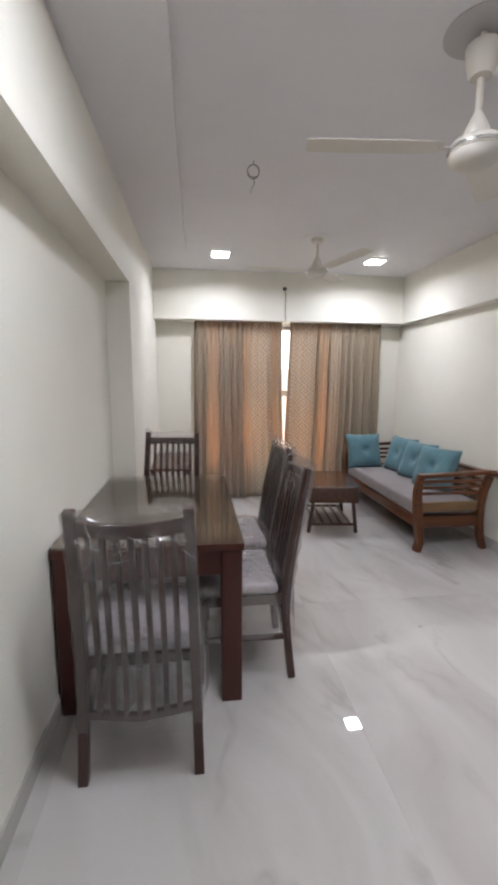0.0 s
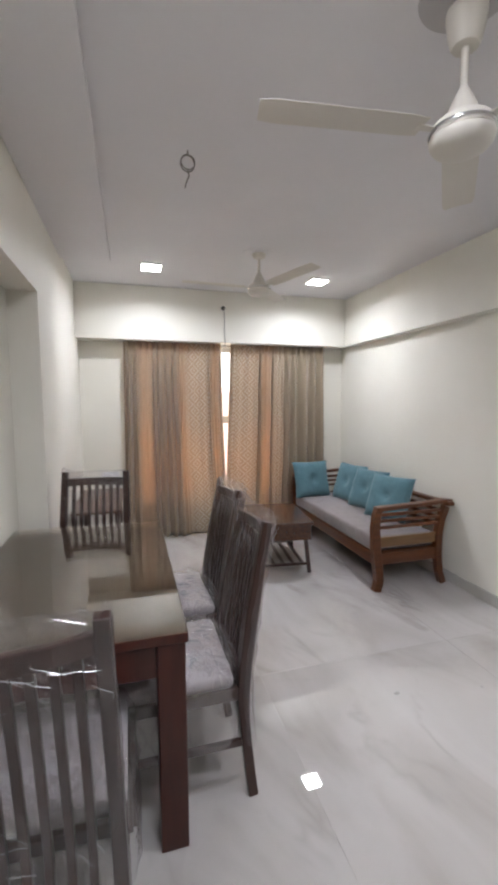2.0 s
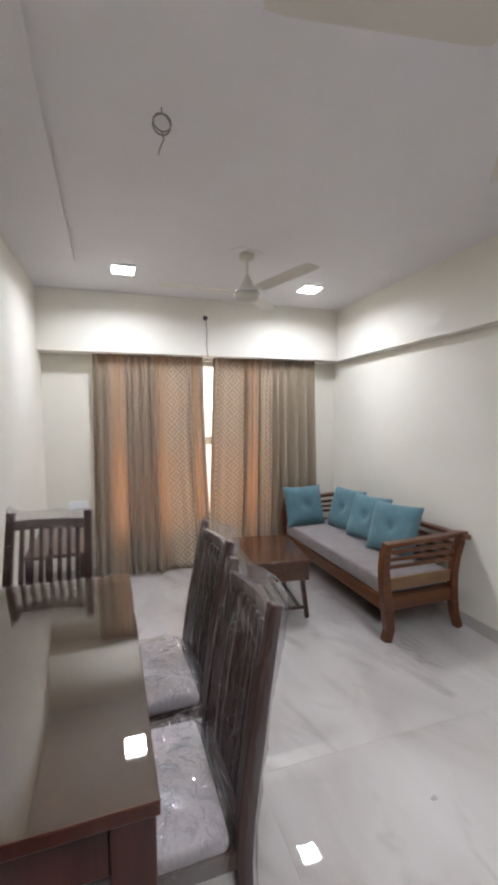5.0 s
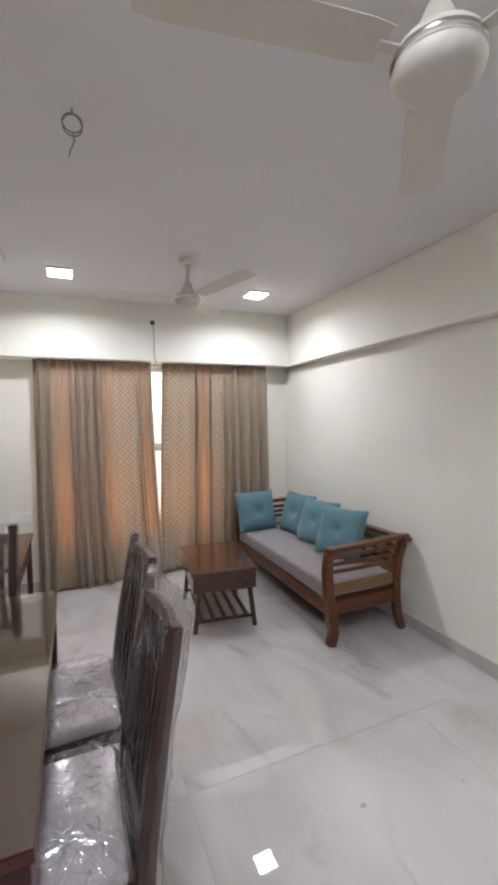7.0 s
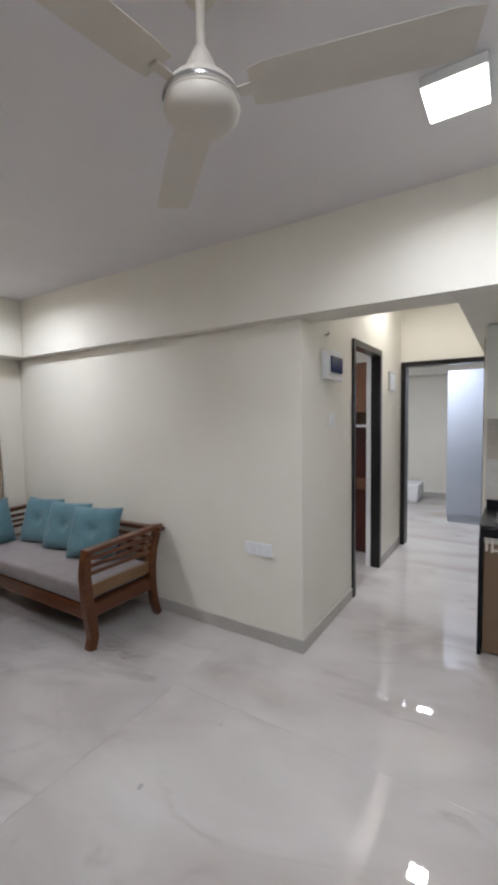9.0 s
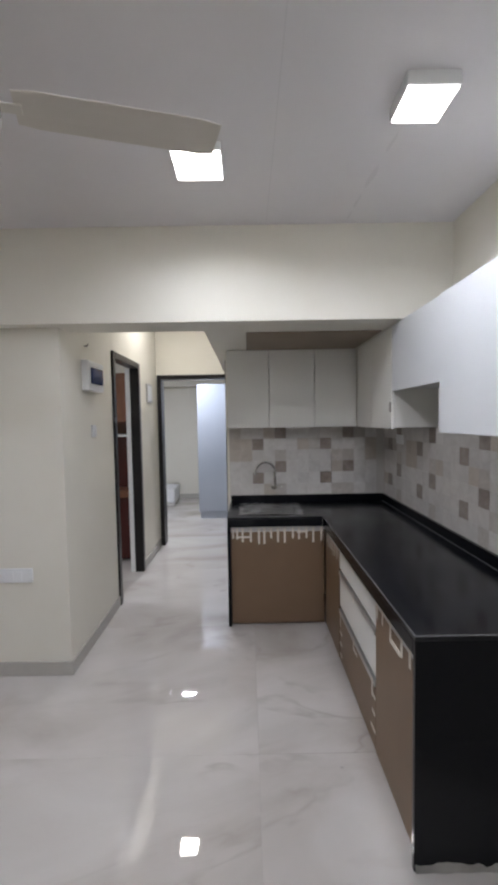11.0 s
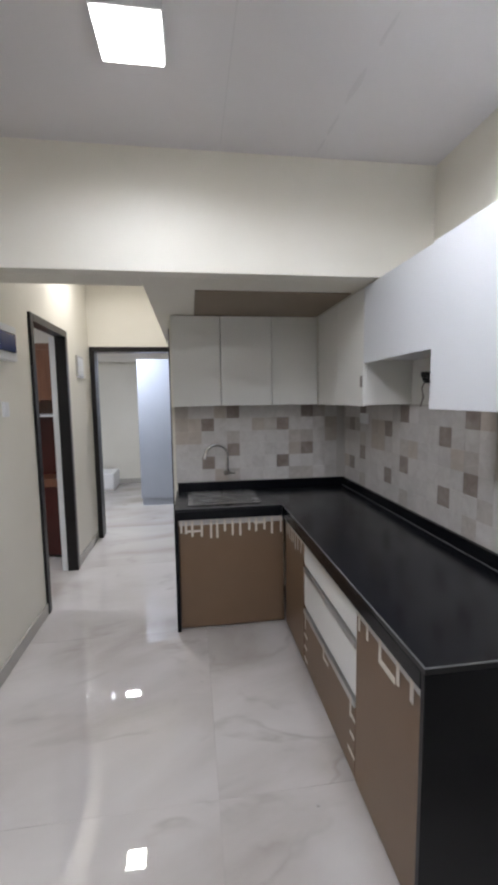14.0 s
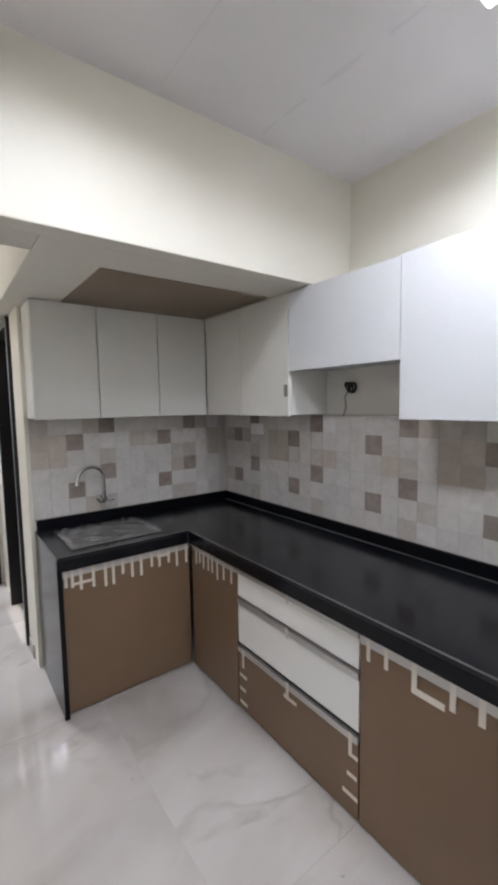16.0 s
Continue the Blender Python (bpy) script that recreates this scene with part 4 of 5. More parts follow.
def coffee_table():
    c = thing("coffee_table", 1.265, 4.13, 0, -7, "small wooden coffee table with a drawer box and slatted shelf", "coffee table")
    w, d = 0.455, 0.66
    part("tabletop", box(-0.018, w + 0.018, -0.015, d + 0.02, 0.425, 0.452, 0.005), COFFEE_WOOD, c)
    part("drawer_box", box(-0.005, w + 0.005, 0.005, d, 0.295, 0.4245, 0.004), COFFEE_WOOD, c)
    for y in (0.02, d - 0.05):
        for x, s in ((0.02, -1), (w - 0.02, 1)):
            part("leg", beam_along([(x + s * 0.015, y + 0.015, 0), (x - s * 0.02, y + 0.015, 0.294)], (0, 1, 0), 0.032, 0.032, 0.004), DARK_WOOD, c)
        part("stretcher", box(0.02, w - 0.02, y + 0.004, y + 0.026, 0.07, 0.092, 0.003), DARK_WOOD, c)
    for i in range(5):
        x = 0.06 + i * (w - 0.12) / 4
        part("shelf_slat", box(x - 0.014, x + 0.014, 0.048, d - 0.048, 0.0745, 0.088, 0.003), DARK_WOOD, c)
    return c


coffee_table()

side = thing("side_bench", 0, 0, 0, 0, "low brown wooden table standing in the corner by the curtain", "side table")
part("tabletop", box(XL + 0.015, 0.185, 4.3, 5.22, 0.585, 0.61, 0.004), TEAK_Y, side)
for lx in (XL + 0.02, 0.13):
    for ly in (4.32, 5.16):
        part("leg", box(lx, lx + 0.04, ly, ly + 0.04, 0, 0.5845, 0.003), DARK_WOOD, side)
part("apron", box(0.145, 0.165, 4.362, 5.158, 0.45, 0.5845, 0.003), DARK_WOOD, side)


def switch_plate(axis, x, y, z, w, h, label, keys):
    p = thing("switch_plate", x, y, z, 0 if axis == "y" else 90, label, "switch plate")
    # plate faces -y in its own space
    part("plate", box(-w / 2, w / 2, -0.012, 0, -h / 2, h / 2, 0.003), PLASTIC_WHITE, p)
    for i in range(keys):
        kx = -w / 2 + w * (i + 0.5) / keys
        part("rocker", box(kx - w / keys * 0.36, kx + w / keys * 0.36, -0.016, -0.0121, -h * 0.3, h * 0.3, 0.0015), PLASTIC_WHITE, p)
    return p


p = switch_plate("x", XR, 2.755, 0.62, 0.21, 0.085, "white socket and switch plate low on the wall", 4)
p.matrix_world = pose(XR, 2.755, 0.62, 0, 0, -90)
switch_plate("y", 3.225, YP, 1.465, 0.075, 0.085, "small white switch plate in the passage", 1)
switch_plate("y", 0.06, YFAR, 0.69, 0.17, 0.085, "white socket plate on the wall beside the curtain", 3)

mcb = thing("fuse_box", 3.045, YP, 1.94, 0, "white fuse box with a blue smoked cover", "fuse box")
part("enclosure", box(0, 0.29, -0.05, 0, -0.20, 0, 0.008), PLASTIC_WHITE, mcb)
part("cover", box(0.04, 0.25, -0.062, -0.0502, -0.155, -0.045, 0.006), BLUE_PLASTIC, mcb, "dark blue see-through flap")
bell = thing("door_chime", 4.80, YP, 1.93, 0, "small white framed box on the passage wall", "door chime")
part("body", box(0, 0.22, -0.018, 0, -0.20, 0, 0.004), ALU, bell)
part("face", box(0.018, 0.202, -0.021, -0.0182, -0.182, -0.018, 0.001), PLASTIC_WHITE, bell)
hook = thing("wall_hook", 3.12, YP, 2.04, 0, "tiny dark hook high on the passage wall", "hook")
part("stem", tube([(0, 0, 0), (0, -0.02, 0), (0, -0.025, 0.015)], 0.004), BLACK_RUBBER, hook)

# ---------- kitchen ----------
CT, LIP, UPST = 0.818, 0.742, 0.880
YC, XS, XP = 0.815, 3.285, 1.592      # counter front, sink section front, end panel
ctop = thing("worktop", 0, 0, 0, 0, "black granite L-shaped worktop with a sink cut-out", "worktop")
SX0, SX1, SY0, SY1 = 3.375, 3.71, 0.97, 1.40
for nm, b in (("slab", (XP, XS, YK + 0.004, YC)), ("slab", (XS, XK - 0.004, YK + 0.004, SY0)), ("slab", (XS, XK - 0.004, SY1, 1.51)), ("slab", (XS, SX0, SY0, SY1)), ("slab", (SX1, XK - 0.004, SY0, SY1))):
    part(nm, box(b[0], b[1], b[2], b[3], CT - 0.02, CT, 0), GRANITE_TOP, ctop)
part("edge_lip", box(XP + 0.0205, XS, YC - 0.022, YC, LIP, CT - 0.0205, 0.003), GRANITE, ctop)
part("edge_lip", box(XS, XS + 0.022, YC, 1.51, LIP, CT - 0.0205, 0.003), GRANITE, ctop)
part("upstand", box(XP, XK - 0.024, YK + 0.002, YK + 0.022, CT + 0.0003, UPST, 0.003), GRANITE, ctop)
part("upstand", box(XK - 0.024, XK - 0.003, YK + 0.002, 1.50, CT + 0.0003, UPST, 0.003), GRANITE, ctop)
part("edge_bead", box(XP, XS, YC - 0.0025, YC + 0.0012, CT - 0.003, CT + 0.0006, 0), GRANITE_EDGE, ctop, "pale line along the slab edge")
part("edge_bead", box(XP - 0.0012, XP + 0.0025, YK + 0.024, YC - 0.003, CT - 0.003, CT + 0.0006, 0), GRANITE_EDGE, ctop, "pale line along the slab edge")
part("edge_bead", box(XS - 0.0012, XS + 0.0025, YC + 0.002, 1.51, CT - 0.003, CT + 0.0006, 0), GRANITE_EDGE, ctop, "pale line along the slab edge")
part("edge_bead", box(XP, XK - 0.024, YK + 0.0215, YK + 0.0245, CT + 0.0004, CT + 0.003, 0), GRANITE_EDGE, ctop, "pale joint line")
endp = structure("panel_counter_end", box(XP, XP + 0.02, YK + 0.002, YC, 0, CT - 0.0205, 0.002), GRANITE, "black granite slab closing the counter end", "counter panel")
bm = bmesh.new()
top, low = [], []
for k in range(41):
    y = YK + 0.02 + (YC - 0.004 - YK - 0.02) * k / 40
    h = 0.042 + 0.045 * noise.noise((y * 9, 1.3, 0)) + 0.018 * noise.noise((y * 31, 4.1, 0))
    low.append(bm.verts.new((XP - 0.004 - 0.006 * abs(noise.noise((y * 12, 7, 0))), y, 0.0005)))
    top.append(bm.verts.new((XP - 0.0015, y, max(0.008, h))))
for k in range(40):
    bm.faces.new((low[k], low[k + 1], top[k + 1], top[k]))
bmesh.ops.recalc_face_normals(bm, faces=bm.faces)
smear = mesh_object("mortar_smear", bm, MORTAR)
smear.parent = endp
smear["label"] = "rough grey mortar smear along the foot"
sidep = structure("panel_counter_side", box(XS + 0.0225, XK - 0.003, 1.49, 1.51, 0, CT - 0.0205, 0.002), GRANITE, "dark granite slab closing the sink counter side", "counter panel")
structure("panel_counter_edge", box(XS - 0.004, XS + 0.022, 1.488, 1.512, 0, LIP - 0.0005, 0.002), GRANITE, "dark granite edge beside the sink cabinet", "counter panel")

sink = thing("kitchen_sink", 0, 0, 0, 0, "stainless steel sink still under protective film", "sink")
bm = bmesh.new()
for b in ((SX0 - 0.012, SX0 + 0.003, SY0, SY1, 0.64, CT + 0.002), (SX1 - 0.003, SX1 + 0.012, SY0, SY1, 0.64, CT + 0.002), (SX0 - 0.012, SX1 + 0.012, SY0 - 0.012, SY0 + 0.003, 0.64, CT + 0.002),
          (SX0 - 0.012, SX1 + 0.012, SY1 - 0.003, SY1 + 0.012, 0.64, CT + 0.002), (SX0, SX1, SY0, SY1, 0.636, 0.642)):
    bm_box(bm, *b)
part("bowl", bm, STEEL, sink)
part("drain", lathe([(0, 0.646), (0.035, 0.646), (0.042, 0.643), (0, 0.643)], 24, Matrix.Translation((3.54, 1.18, 0))), STEEL, sink, smooth=True)
bm = bmesh.new()
bmesh.ops.create_grid(bm, x_segments=26, y_segments=30, size=0.5)
for v in bm.verts:
    v.co = Vector((3.5425 + v.co.x * 0.40, 1.185 + v.co.y * 0.49, CT + 0.004 + 0.012 * abs(noise.noise((v.co.x * 6, v.co.y * 7, 0))) + 0.006 * abs(noise.noise((v.co.x * 20, v.co.y * 20, 3)))))
rim = bmesh.new()
for b in ((SX0 - 0.022, SX0 + 0.004, SY0 - 0.022, SY1 + 0.022), (SX1 - 0.004, SX1 + 0.022, SY0 - 0.022, SY1 + 0.022), (SX0 + 0.004, SX1 - 0.004, SY0 - 0.022, SY0 + 0.004), (SX0 + 0.004, SX1 - 0.004, SY1 - 0.004, SY1 + 0.022)):
    bm_box(rim, *b, CT + 0.0022, CT + 0.0045)
part("rim", rim, STEEL, sink)
# more whitish strands, the painted glints of the sink's film
cr = bmesh.new()
rnd = random.Random(21)
for i in range(34):
    x, y, a, ln = rnd.uniform(SX0 - 0.01, SX1 + 0.01), rnd.uniform(SY0 - 0.01, SY1 + 0.01), rnd.uniform(0, 6.28), rnd.uniform(0.02, 0.09)
    t = tube([(max(SX0 - 0.02, min(SX1 + 0.02, x + math.cos(a) * ln * k / 4 + rnd.uniform(-0.006, 0.006))), max(SY0 - 0.02, min(SY1 + 0.02, y + math.sin(a) * ln * k / 4 + rnd.uniform(-0.006, 0.006))), CT + 0.013 + rnd.uniform(0, 0.006)) for k in range(5)], rnd.uniform(0.0012, 0.003), 4)
    me = bpy.data.meshes.new("tmp")
    t.to_mesh(me)
    t.free()
    cr.from_mesh(me)
    bpy.data.meshes.remove(me)
tagged(part("film_glints", cr, FILM_GLINT, sink, "white strands standing in for glints on film creases"), kind="stuff")
part("protective_film", bm, FILM_SEAT, sink, "crinkled clear plastic film", True)

tap = thing("sink_tap", XK - 0.012, 1.13, 0.955, 0, "chrome swan-neck tap fixed to the tiled wall", "tap")
part("flange", lathe([(0, 0), (0.027, 0), (0.027, 0.006), (0.016, 0.012), (0, 0.012)], 24, Matrix.Rotation(radians(-90), 4, "Y")), STEEL, tap, smooth=True)
part("body", tube([(-0.01, 0, 0), (-0.06, 0, 0.0), (-0.075, 0, 0.012)], 0.016, 16), STEEL, tap, smooth=True)
sp = [(-0.065, 0, 0.0), (-0.066, 0, 0.10)] + [(-0.066 - 0.02 * (1 - math.cos(a)), 0.08 * (1 - math.cos(a)), 0.145 + 0.07 * math.sin(a)) for a in np.linspace(0.0, math.pi * 0.93, 16)] + [(-0.118, 0.168, 0.115)]
part("spout", tube(sp, 0.0115, 14), STEEL, tap, smooth=True)
part("handle", tube([(-0.072, -0.012, 0.005), (-0.08, -0.035, 0.0), (-0.082, -0.055, 0.004)], 0.007, 10), STEEL, tap, smooth=True)


def tape_tabs(parent, spots, axis, face):
    for u, z0, z1, w in spots:
        if axis == "y":
            part("tape_strip", box(u - w / 2, u + w / 2, face, face + 0.0012, z0, z1, 0), TAPE, parent, "cream masking tape")
        else:
            part("tape_strip", box(face - 0.0012, face, u - w / 2, u + w / 2, z0, z1, 0), TAPE, parent, "cream masking tape")


rnd = random.Random(11)
FY = YC - 0.024      # front face of the doors along the long run
FX = XS + 0.024
# end cabinet beside the granite slab
cab = thing("base_cabinet", 0, 0, 0, 0, "brown laminate base cabinet with taped aluminium handle profile", "cabinet", "base cabinets under the worktop")
part("body", box(XP + 0.022, 2.093, YK + 0.03, FY - 0.020, 0.012, 0.735, 0.002), BROWN_LAM, cab)
part("door", box(XP + 0.023, 2.092, FY - 0.019, FY, 0.012, 0.695, 0.002), BROWN_LAM, cab)
part("handle_profile", box(XP + 0.023, 2.092, FY - 0.019, FY + 0.004, 0.697, 0.7415, 0.003), ALU, cab, "grey aluminium handle profile under film")
tape_tabs(cab, [(1.685, 0.650, 0.740, 0.019), (1.765, 0.645, 0.740, 0.018), (1.885, 0.635, 0.740, 0.018), (1.985, 0.655, 0.740, 0.015), (2.055, 0.650, 0.742, 0.015)], "y", FY + 0.0045)
for a, b, zz in ((1.79, 1.895, 0.640),):
    part("tape_strip", box(a, b, FY + 0.0003, FY + 0.0015, zz - 0.012, zz + 0.010, 0), TAPE, cab, "cream masking tape")

dr = thing("drawer_cabinet", 0, 0, 0, 0, "three-drawer base unit with white and brown fronts", "cabinet", "base cabinets under the worktop")
part("body", box(2.097, 2.838, YK + 0.03, FY - 0.020, 0.012, 0.735, 0.002), BROWN_LAM, dr)
for z0, z1, m, lb in ((0.592, 0.705, DRAWER_LAM, "white laminate drawer front"), (0.356, 0.548, DRAWER_LAM, "white laminate drawer front"), (0.012, 0.305, BROWN_LAM, "brown laminate drawer front")):
    f = part("drawer_front", box(2.099, 2.836, FY - 0.019, FY - 0.002, z0, z1, 0.002), m, dr, lb)
    part("handle_profile", box(2.099, 2.836, FY - 0.019, FY + 0.004, z1 + 0.003, z1 + 0.030, 0.003), ALU, f, "grey aluminium handle profile")
# black strip painted in for the shade between the two drawer fronts
part("gap", box(2.099, 2.836, FY - 0.0195, FY - 0.012, 0.336, 0.354, 0), BLACK_FRAME, dr)
tape_tabs(dr, [(2.47, 0.69, 0.738, 0.014), (2.47, 0.535, 0.59, 0.014), (2.47, 0.27, 0.345, 0.018), (2.79, 0.24, 0.335, 0.016), (2.13, 0.25, 0.34, 0.016)], "y", FY + 0.0045)
for a, b, zz in ((2.42, 2.50, 0.268), (2.77, 2.83, 0.19), (2.78, 2.83, 0.12), (2.77, 2.83, 0.05), (2.10, 2.14, 0.25), (2.105, 2.15, 0.17), (2.10, 2.17, 0.09)):
    part("tape_strip", box(a, b, FY - 0.0018, FY - 0.0006, zz - 0.008, zz + 0.008, 0), TAPE, dr, "cream masking tape")

cn = thing("base_cabinet", 0, 0, 0, 0, "narrow brown laminate corner base cabinet with tape tabs", "cabinet", "base cabinets under the worktop")
part("body", box(2.842, 3.27, YK + 0.03, FY - 0.020, 0.012, 0.735, 0.002), BROWN_LAM, cn)
part("door", box(2.843, FX - 0.02, FY - 0.019, FY, 0.012, 0.70, 0.002), BROWN_LAM, cn)
part("handle_profile", box(2.843, FX - 0.02, FY - 0.019, FY + 0.004, 0.702, 0.735, 0.003), ALU, cn, "grey aluminium handle profile under film")
tape_tabs(cn, [(u, 0.66 - rnd.uniform(0, 0.05), 0.73, 0.014) for u in (2.88, 2.95, 3.01, 3.06, 3.10, 3.15, 3.19, 3.23)], "y", FY + 0.0045)

sc = thing("base_cabinet", 0, 0, 0, 0, "brown laminate sink base cabinet fringed with tape tabs", "cabinet", "base cabinets under the worktop")
part("body", box(FX + 0.02, XK - 0.02, YC + 0.002, 1.486, 0.012, 0.60, 0.002), BROWN_LAM, sc)
part("door", box(FX, FX + 0.019, YC - 0.015, 1.486, 0.012, 0.70, 0.002), BROWN_LAM, sc)
part("handle_profile", box(FX - 0.004, FX + 0.019, YC - 0.015, 1.486, 0.702, 0.7415, 0.003), ALU, sc, "grey aluminium handle profile under film")
tape_tabs(sc, [(u, 0.655 - rnd.uniform(0, 0.045), 0.735, 0.014) for u in (0.82, 0.88, 0.93, 0.985, 1.03, 1.09, 1.14, 1.19, 1.24, 1.28, 1.34, 1.40, 1.44, 1.47)], "x", FX - 0.0045)
for a, b, zz in ((1.34, 1.44, 0.665), (0.92, 1.0, 0.70)):
    part("tape_strip", box(FX - 0.0062, FX - 0.005, a, b, zz - 0.008, zz + 0.006, 0), TAPE, sc, "cream masking tape")

# wall cabinets
UB, UT = 1.465, BEAM - 0.008
UY, UX = 0.48, 3.60


def wall_cabinet(label, bodybox, doors, mat):
    w = thing("wall_cabinet", 0, 0, 0, 0, label, "wall cabinet", "wall cabinets of the kitchen")
    part("body", box(*bodybox, 0.002), mat, w)
    for d in doors:
        part("door", box(*d, 0.0025), mat, w)
    return w


ys = [0.482, 0.815, 1.175, 1.51]
for a, b in zip(ys, ys[1:]):
    wall_cabinet("pale grey flat wall cabinet over the sink", (UX + 0.02, XK - 0.002, a + 0.001, b - 0.001, UB, UT), [(UX, UX + 0.0185, a + 0.003, b - 0.003, UB - 0.006, UT)], GREY_LAM)
wall_cabinet("pale grey corner wall cabinet with two doors", (2.80, UX + 0.019, YK + 0.003, UY - 0.02, UB, UT), [(2.80, 3.215, UY - 0.0185, UY, UB - 0.006, UT), (3.219, UX - 0.004, UY - 0.0185, UY, UB - 0.006, UT)], GREY_LAM)
hc = wall_cabinet("short white wall cabinet above an open niche", (2.165, 2.797, YK + 0.003, UY - 0.02, 1.70, UT), [(2.165, 2.797, UY - 0.0185, UY, 1.685, UT)], WHITE_LAM)
part("niche_back", box(2.165, 2.797, YK + 0.003, YK + 0.012, UB, 1.699, 0.001), GREY_LAM, hc)
part("hinge_plate", box(2.803, 2.83, UY + 0.0005, UY + 0.0045, 1.56, 1.62, 0.001), GREY_CABLE, hc, "grey metal hinge plate")
wall_cabinet("tall white wall cabinet", (1.645, 2.162, YK + 0.003, UY - 0.02, UB, UT), [(1.645, 2.162, UY - 0.0185, UY + 0.004, UB - 0.008, UT + 0.004)], WHITE_LAM)
wc = wall_cabinet("short white wall cabinet above a second open niche", (1.30, 1.632, YK + 0.003, UY - 0.02, 1.70, UT), [(1.30, 1.628, UY - 0.0185, UY, 1.695, UT)], WHITE_LAM)
part("side_panel", box(1.30, 1.318, YK + 0.003, UY - 0.02, UB, 1.699, 0.001), GREY_LAM, wc)
part("niche_back", box(1.3185, 1.643, YK + 0.003, YK + 0.012, UB, 1.699, 0.001), GREY_LAM, wc)
part("hinge_plate", box(1.633, 1.6445, UY - 0.03, UY - 0.005, 1.55, 1.63, 0.001), GREY_CABLE, wc, "grey metal hinge plate")

nw = thing("niche_cable", 2.60, YK + 0.013, 1.60, 0, "black coiled cable end sticking out of the niche", "cable")
part("coil", tube([(0.02 * math.cos(a) + 0.0012 * a, 0.012 + 0.002 * a, 0.024 * math.sin(a + 0.05 * a)) for a in np.linspace(0, 5 * math.pi, 40)], 0.006), BLACK_RUBBER, nw)
part("tail", tube([(0.03, 0.02, -0.01), (0.045, 0.03, -0.05), (0.04, 0.025, -0.10), (0.055, 0.03, -0.145)], 0.0035), GREY_CABLE, nw)
sw = switch_plate("y", 3.42, YK, 1.30, 0.13, 0.07, "pale socket plate on the kitchen tiles", 2)
sw.matrix_world = pose(3.42, YK + 0.006, 1.36, 0, 0, 180)

# small black camera-like box on the passage end wall
ec = thing("wall_cable_end", XD2, 1.67, 2.52, 0, "black cable end sticking from the passage wall", "cable")
part("coil", tube([(-0.012 - 0.003 * a, 0.022 * math.cos(a), 0.02 * math.sin(a)) for a in np.linspace(0, 5 * math.pi, 30)], 0.009), BLACK_RUBBER, ec)

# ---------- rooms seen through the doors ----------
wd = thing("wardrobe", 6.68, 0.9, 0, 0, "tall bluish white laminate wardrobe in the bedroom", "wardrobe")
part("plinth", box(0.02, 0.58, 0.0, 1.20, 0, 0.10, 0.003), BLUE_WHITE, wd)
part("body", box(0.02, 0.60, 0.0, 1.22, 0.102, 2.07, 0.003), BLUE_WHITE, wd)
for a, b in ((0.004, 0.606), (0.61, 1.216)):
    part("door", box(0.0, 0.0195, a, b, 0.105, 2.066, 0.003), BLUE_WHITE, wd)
part("knob", lathe([(0, 0), (0.008, 0), (0.008, 0.012), (0.016, 0.018), (0.016, 0.026), (0, 0.030)], 16, Matrix.Translation((0, 0.734, 0.923)) @ Matrix.Rotation(radians(-90), 4, "Y")), STEEL, wd, "small steel knob", True)
leaf = thing("bedroom_door", XD2 + 0.145, DOOR2[0] + 0.004, 0, 0, "dark bedroom door swung fully open against the wall", "door")
part("door_leaf", box(0, 0.74, 0, 0.035, 0.008, 2.02, 0.003), BLACK_FRAME, leaf)
for hz in (0.25, 1.05, 1.80):
    part("hinge", box(-0.004, -0.0005, 0.004, 0.032, hz, hz + 0.10, 0.001), STEEL, leaf, "steel hinge plate")
bx = thing("storage_box", 7.75, 2.68, 0, 0, "low white box standing on the bedroom floor", "box")
part("body", box(0, 0.55, 0, 0.5, 0.03, 0.30, 0.02), PLASTIC_WHITE, bx)
part("base", box(0.02, 0.53, 0.02, 0.48, 0, 0.03, 0.004), GREY_LAM, bx)
w2 = thing("wardrobe", 4.78, 2.58, 0, 0, "red-brown wooden wardrobe with an open dark shelf", "wardrobe")
part("back_panel", box(0.50, 0.54, 0, 1.6, 0, 2.1, 0.002), WARD_WOOD, w2)
part("upper_door", box(0.0, 0.499, 0, 1.6, 1.52, 1.98, 0.003), WARD_WOOD, w2)
part("shelf", box(0.05, 0.499, 0, 1.6, 1.36, 1.38, 0.002), PLASTIC_WHITE, w2)
part("middle_panel", box(0.25, 0.499, 0, 1.6, 0.78, 1.358, 0.003), RED_LAM, w2)
part("counter", box(0.0, 0.499, 0, 1.6, 0.70, 0.778, 0.003), WARD_WOOD, w2)
part("lower_door", box(0.03, 0.499, 0, 1.6, 0.02, 0.698, 0.003), RED_LAM, w2)

# ---------- pieces: wall tiles and floor tiles ----------
def tile_mesh(w, h, t, mat, name):
    me = bpy.data.meshes.new(name)
    bm = bmesh.new()
    e = 0.0007
    a = [bm.verts.new((x, 0, z)) for x, z in ((0, 0), (w, 0), (w, h), (0, h))]
    b = [bm.verts.new((x, -t, z)) for x, z in ((e, e), (w - e, e), (w - e, h - e), (e, h - e))]
    bm.faces.new(b)
    for i in range(4):
        j = (i + 1) % 4
        bm.faces.new((a[i], a[j], b[j], b[i]))
    bmesh.ops.recalc_face_normals(bm, faces=bm.faces)
    bm.to_mesh(me)
    bm.free()
    me.materials.append(mat)
    return me


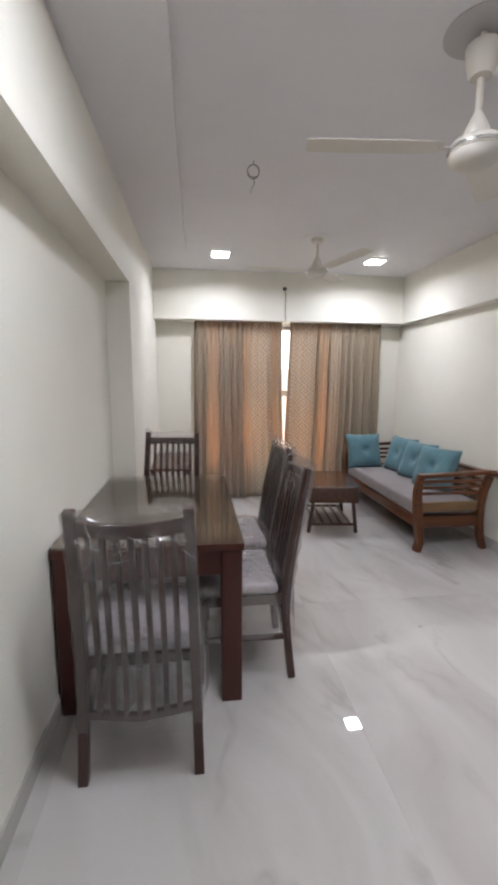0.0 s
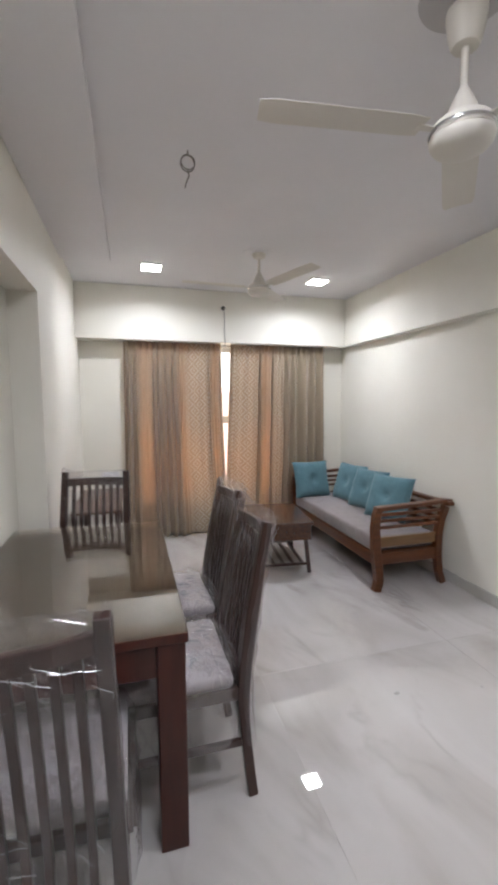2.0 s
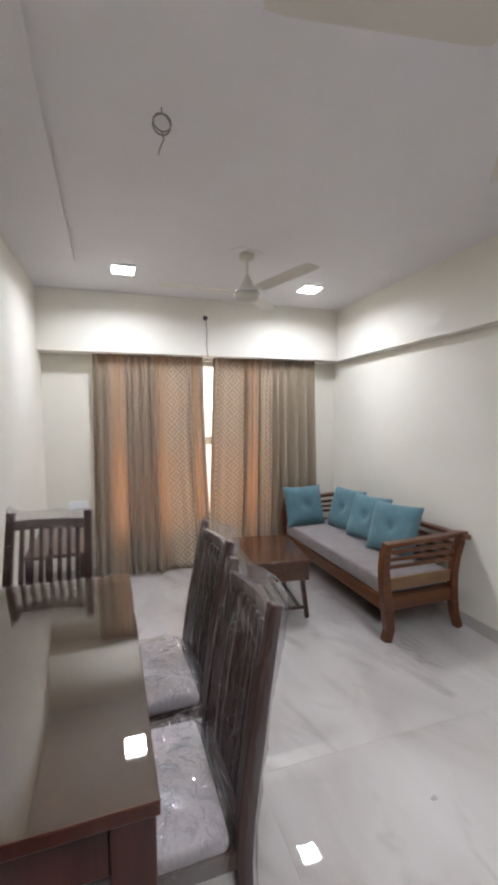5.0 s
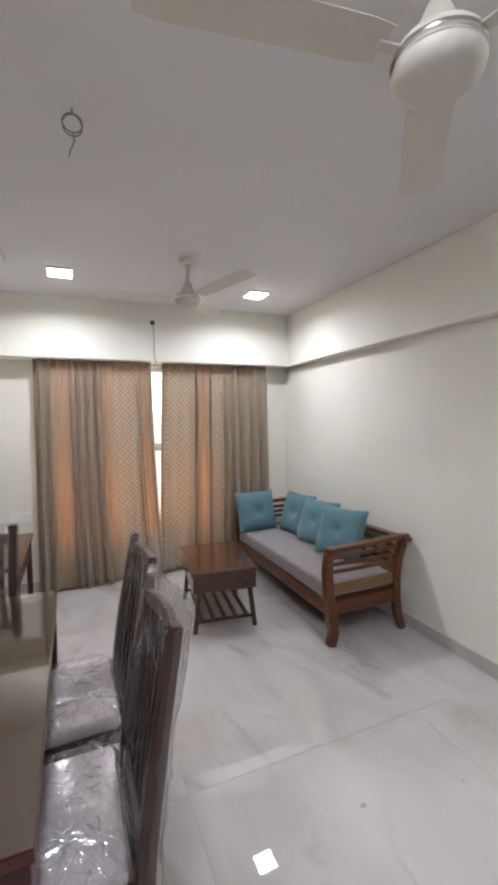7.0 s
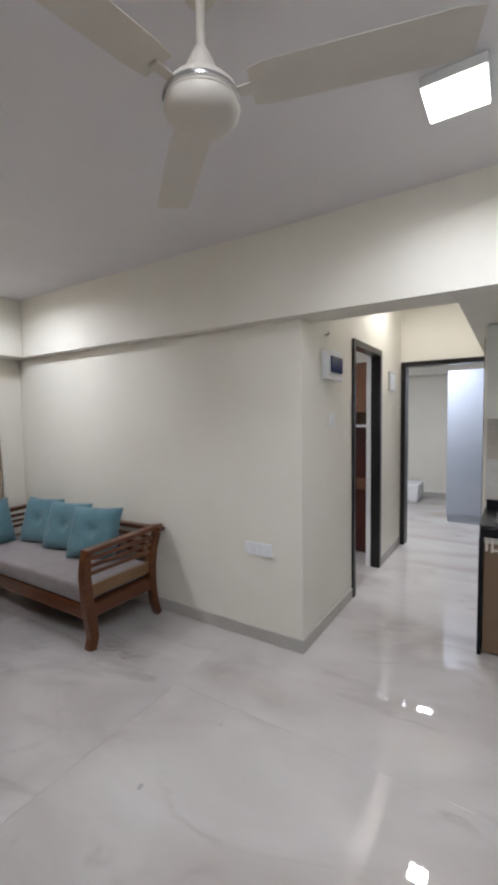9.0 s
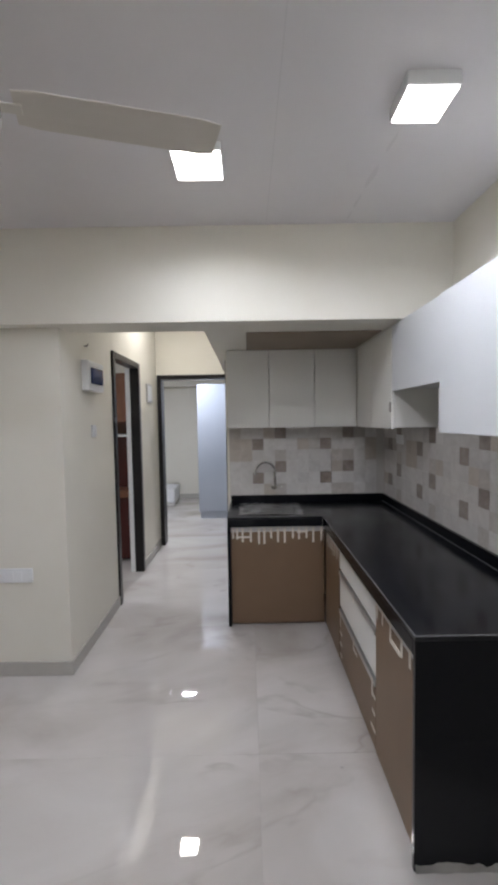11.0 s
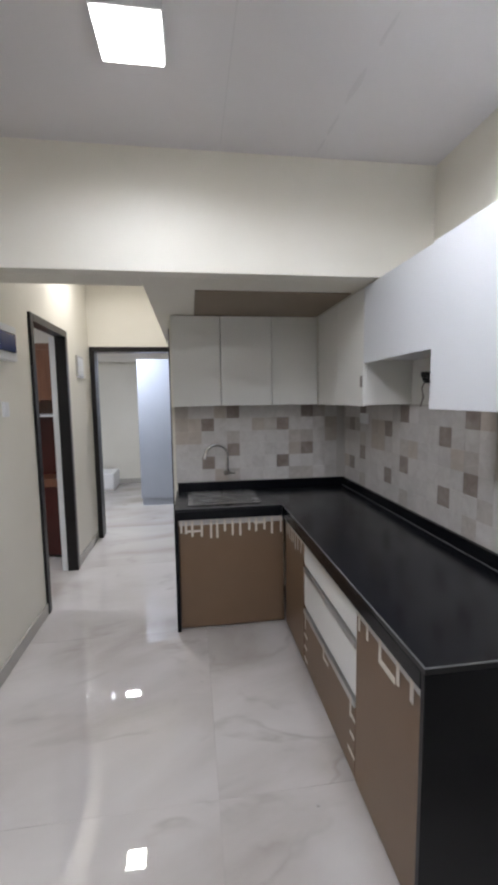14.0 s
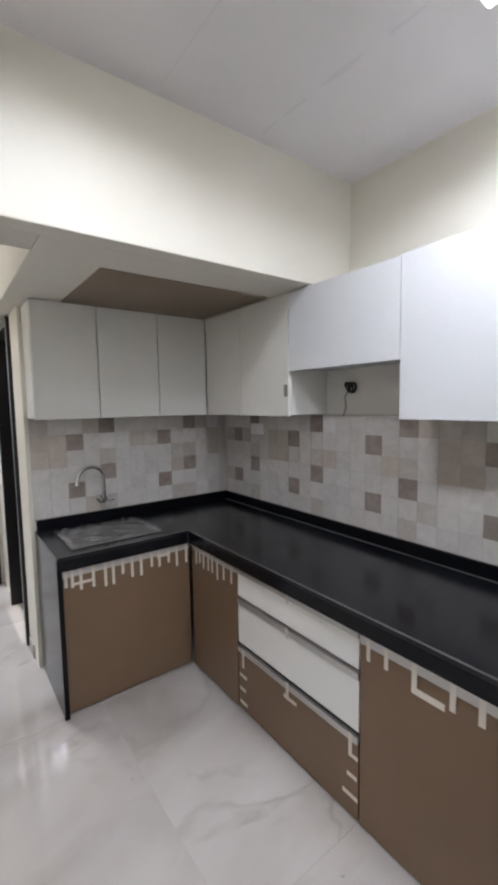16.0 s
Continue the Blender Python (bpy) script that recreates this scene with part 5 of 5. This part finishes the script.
P = 0.0962
splash_1 = structure("backsplash_sink", box(XK - 0.0025, XK - 0.0004, YK + 0.003, 1.508, UPST - 0.01, UB, 0), SPLASH_BED, "mosaic-tiled backsplash behind the sink", "backsplash")
splash_2 = structure("backsplash_long", box(1.30, XK - 0.003, YK + 0.0004, YK + 0.0025, UPST - 0.01, UB, 0), SPLASH_BED, "mosaic-tiled backsplash along the worktop", "backsplash")
rnd = random.Random(5)


def lay_tiles(parent, cols, rows, place, brown):
    meshes = {}
    for c in range(cols):
        for r in range(rows):
            kind = brown(c, r)
            if kind not in meshes:
                meshes[kind] = tile_mesh(P - 0.0004, P - 0.0004, 0.003, {0: TILE_PALE, 1: TILE_BROWN, 2: TILE_MID, 3: TILE_WARM}[kind], "mosaic_tile")
            ob = new("tile", meshes[kind])
            ob.matrix_world = place(c, r)
            ob.parent = parent


def tile_kind(c, r):
    if c % 6 == 1:
        return 1 if r % 3 == 1 else 0
    if c % 6 == 3:
        return 1 if r % 3 == 2 else (2 if r % 3 == 0 else 0)
    if c % 12 in (5, 6) and r in (3, 4):
        return 3
    return 2 if rnd.random() < 0.05 else (3 if rnd.random() < 0.08 else 0)


ROWS_T = 6
lay_tiles(splash_1, 13, ROWS_T, lambda c, r: pose(XK - 0.0026, 1.5055 - c * P, 0.8805 + r * P, 0, 0, -90), lambda c, r: tile_kind(c + 5, r))
lay_tiles(splash_2, 26, ROWS_T, lambda c, r: pose(XK - 0.037 - c * P, YK + 0.0026, 0.8805 + r * P, 0, 0, 180), lambda c, r: tile_kind(c, r))

floor = structure("floor", box(-0.6, 8.55, -1.7, 5.95, -0.15, -0.0012, 0), GROUT, "polished pale marble-look tile floor", "floor")
TX, TY, JT = 1.2, 1.6, 0.0007
me = bpy.data.meshes.new("floor_tile")
bm = bmesh.new()
e = 0.0005
lo = [bm.verts.new((x, y, -0.0012)) for x, y in ((JT / 2, JT / 2), (TX - JT / 2, JT / 2), (TX - JT / 2, TY - JT / 2), (JT / 2, TY - JT / 2))]
hi = [bm.verts.new((v.co.x + (e if i in (0, 3) else -e), v.co.y + (e if i < 2 else -e), 0)) for i, v in enumerate(lo)]
bm.faces.new(hi)
for i in range(4):
    bm.faces.new((lo[i], lo[(i + 1) % 4], hi[(i + 1) % 4], hi[i]))
bmesh.ops.recalc_face_normals(bm, faces=bm.faces)
bm.to_mesh(me)
bm.free()
me.materials.append(MARBLE)
for i in range(-3, 6):
    for j in range(-2, 4):
        x, y = 2.10 + i * TX, 1.323 + j * TY
        if x + TX < -0.7 or x > 8.6 or y + TY < -1.8 or y > 6.0:
            continue
        ob = new("floor_tile", me)
        ob.matrix_world = pose(x, y, 0)
        ob.parent = floor

# dried specks and scuffs on the floor
for k, (fx, fy, fr) in enumerate(((1.523, 2.598, 0.017), (1.97, 2.52, 0.009), (2.02, 0.96, 0.008), (2.78, 1.37, 0.006))):
    bm = bmesh.new()
    c = bm.verts.new((0, 0, 0.0016))
    ring = [bm.verts.new((fr * (1 + 0.45 * noise.noise((k * 3 + math.cos(a) * 1.5, math.sin(a) * 1.5, k))) * math.cos(a), 0.7 * fr * (1 + 0.45 * noise.noise((k * 5 + math.cos(a), math.sin(a) * 1.5, k + 4))) * math.sin(a), 0.0002)) for a in np.linspace(0, 2 * math.pi, 15)[:-1]]
    for i in range(14):
        bm.faces.new((c, ring[i], ring[(i + 1) % 14]))
    spot = mesh_object("cement_speck", bm, SPECK)
    spot.matrix_world = pose(fx, fy, 0, 0, 0, 40 * k)
    tagged(spot, "dried grey cement speck on the tile floor", "stain", "specks on the floor")

# filled cable chase: uneven plaster patches on the kitchen ceiling
for k, (fx, fy, fr) in enumerate(((1.98, 0.765, 0.05), (2.20, 0.775, 0.07), (2.42, 0.785, 0.05), (2.56, 0.79, 0.04))):
    bm = bmesh.new()
    c = bm.verts.new((0, 0, -0.0012))
    ring = [bm.verts.new((fr * 1.3 * (1 + 0.4 * noise.noise((k * 3 + math.cos(a) * 1.5, math.sin(a) * 1.5, k))) * math.cos(a), 0.16 * fr * (1 + 0.6 * noise.noise((k * 5 + math.cos(a) * 2, math.sin(a) * 1.5, k + 4))) * math.sin(a), -0.0002)) for a in np.linspace(0, 2 * math.pi, 21)[:-1]]
    for i in range(20):
        bm.faces.new((c, ring[(i + 1) % 20], ring[i]))
    patch = mesh_object("plaster_patch", bm, PATCH)
    patch.matrix_world = pose(fx, fy, CEIL, 0, 0, 3)
    tagged(patch, "uneven grey plaster patch on the kitchen ceiling", "plaster patch", "filled cable chase")

seam = structure("trim", box(1.06, 2.6, 1.227, 1.231, CEIL - 0.0005, CEIL + 0.002, 0), PATCH, "faint plastered seam along the ceiling", "ceiling seam")
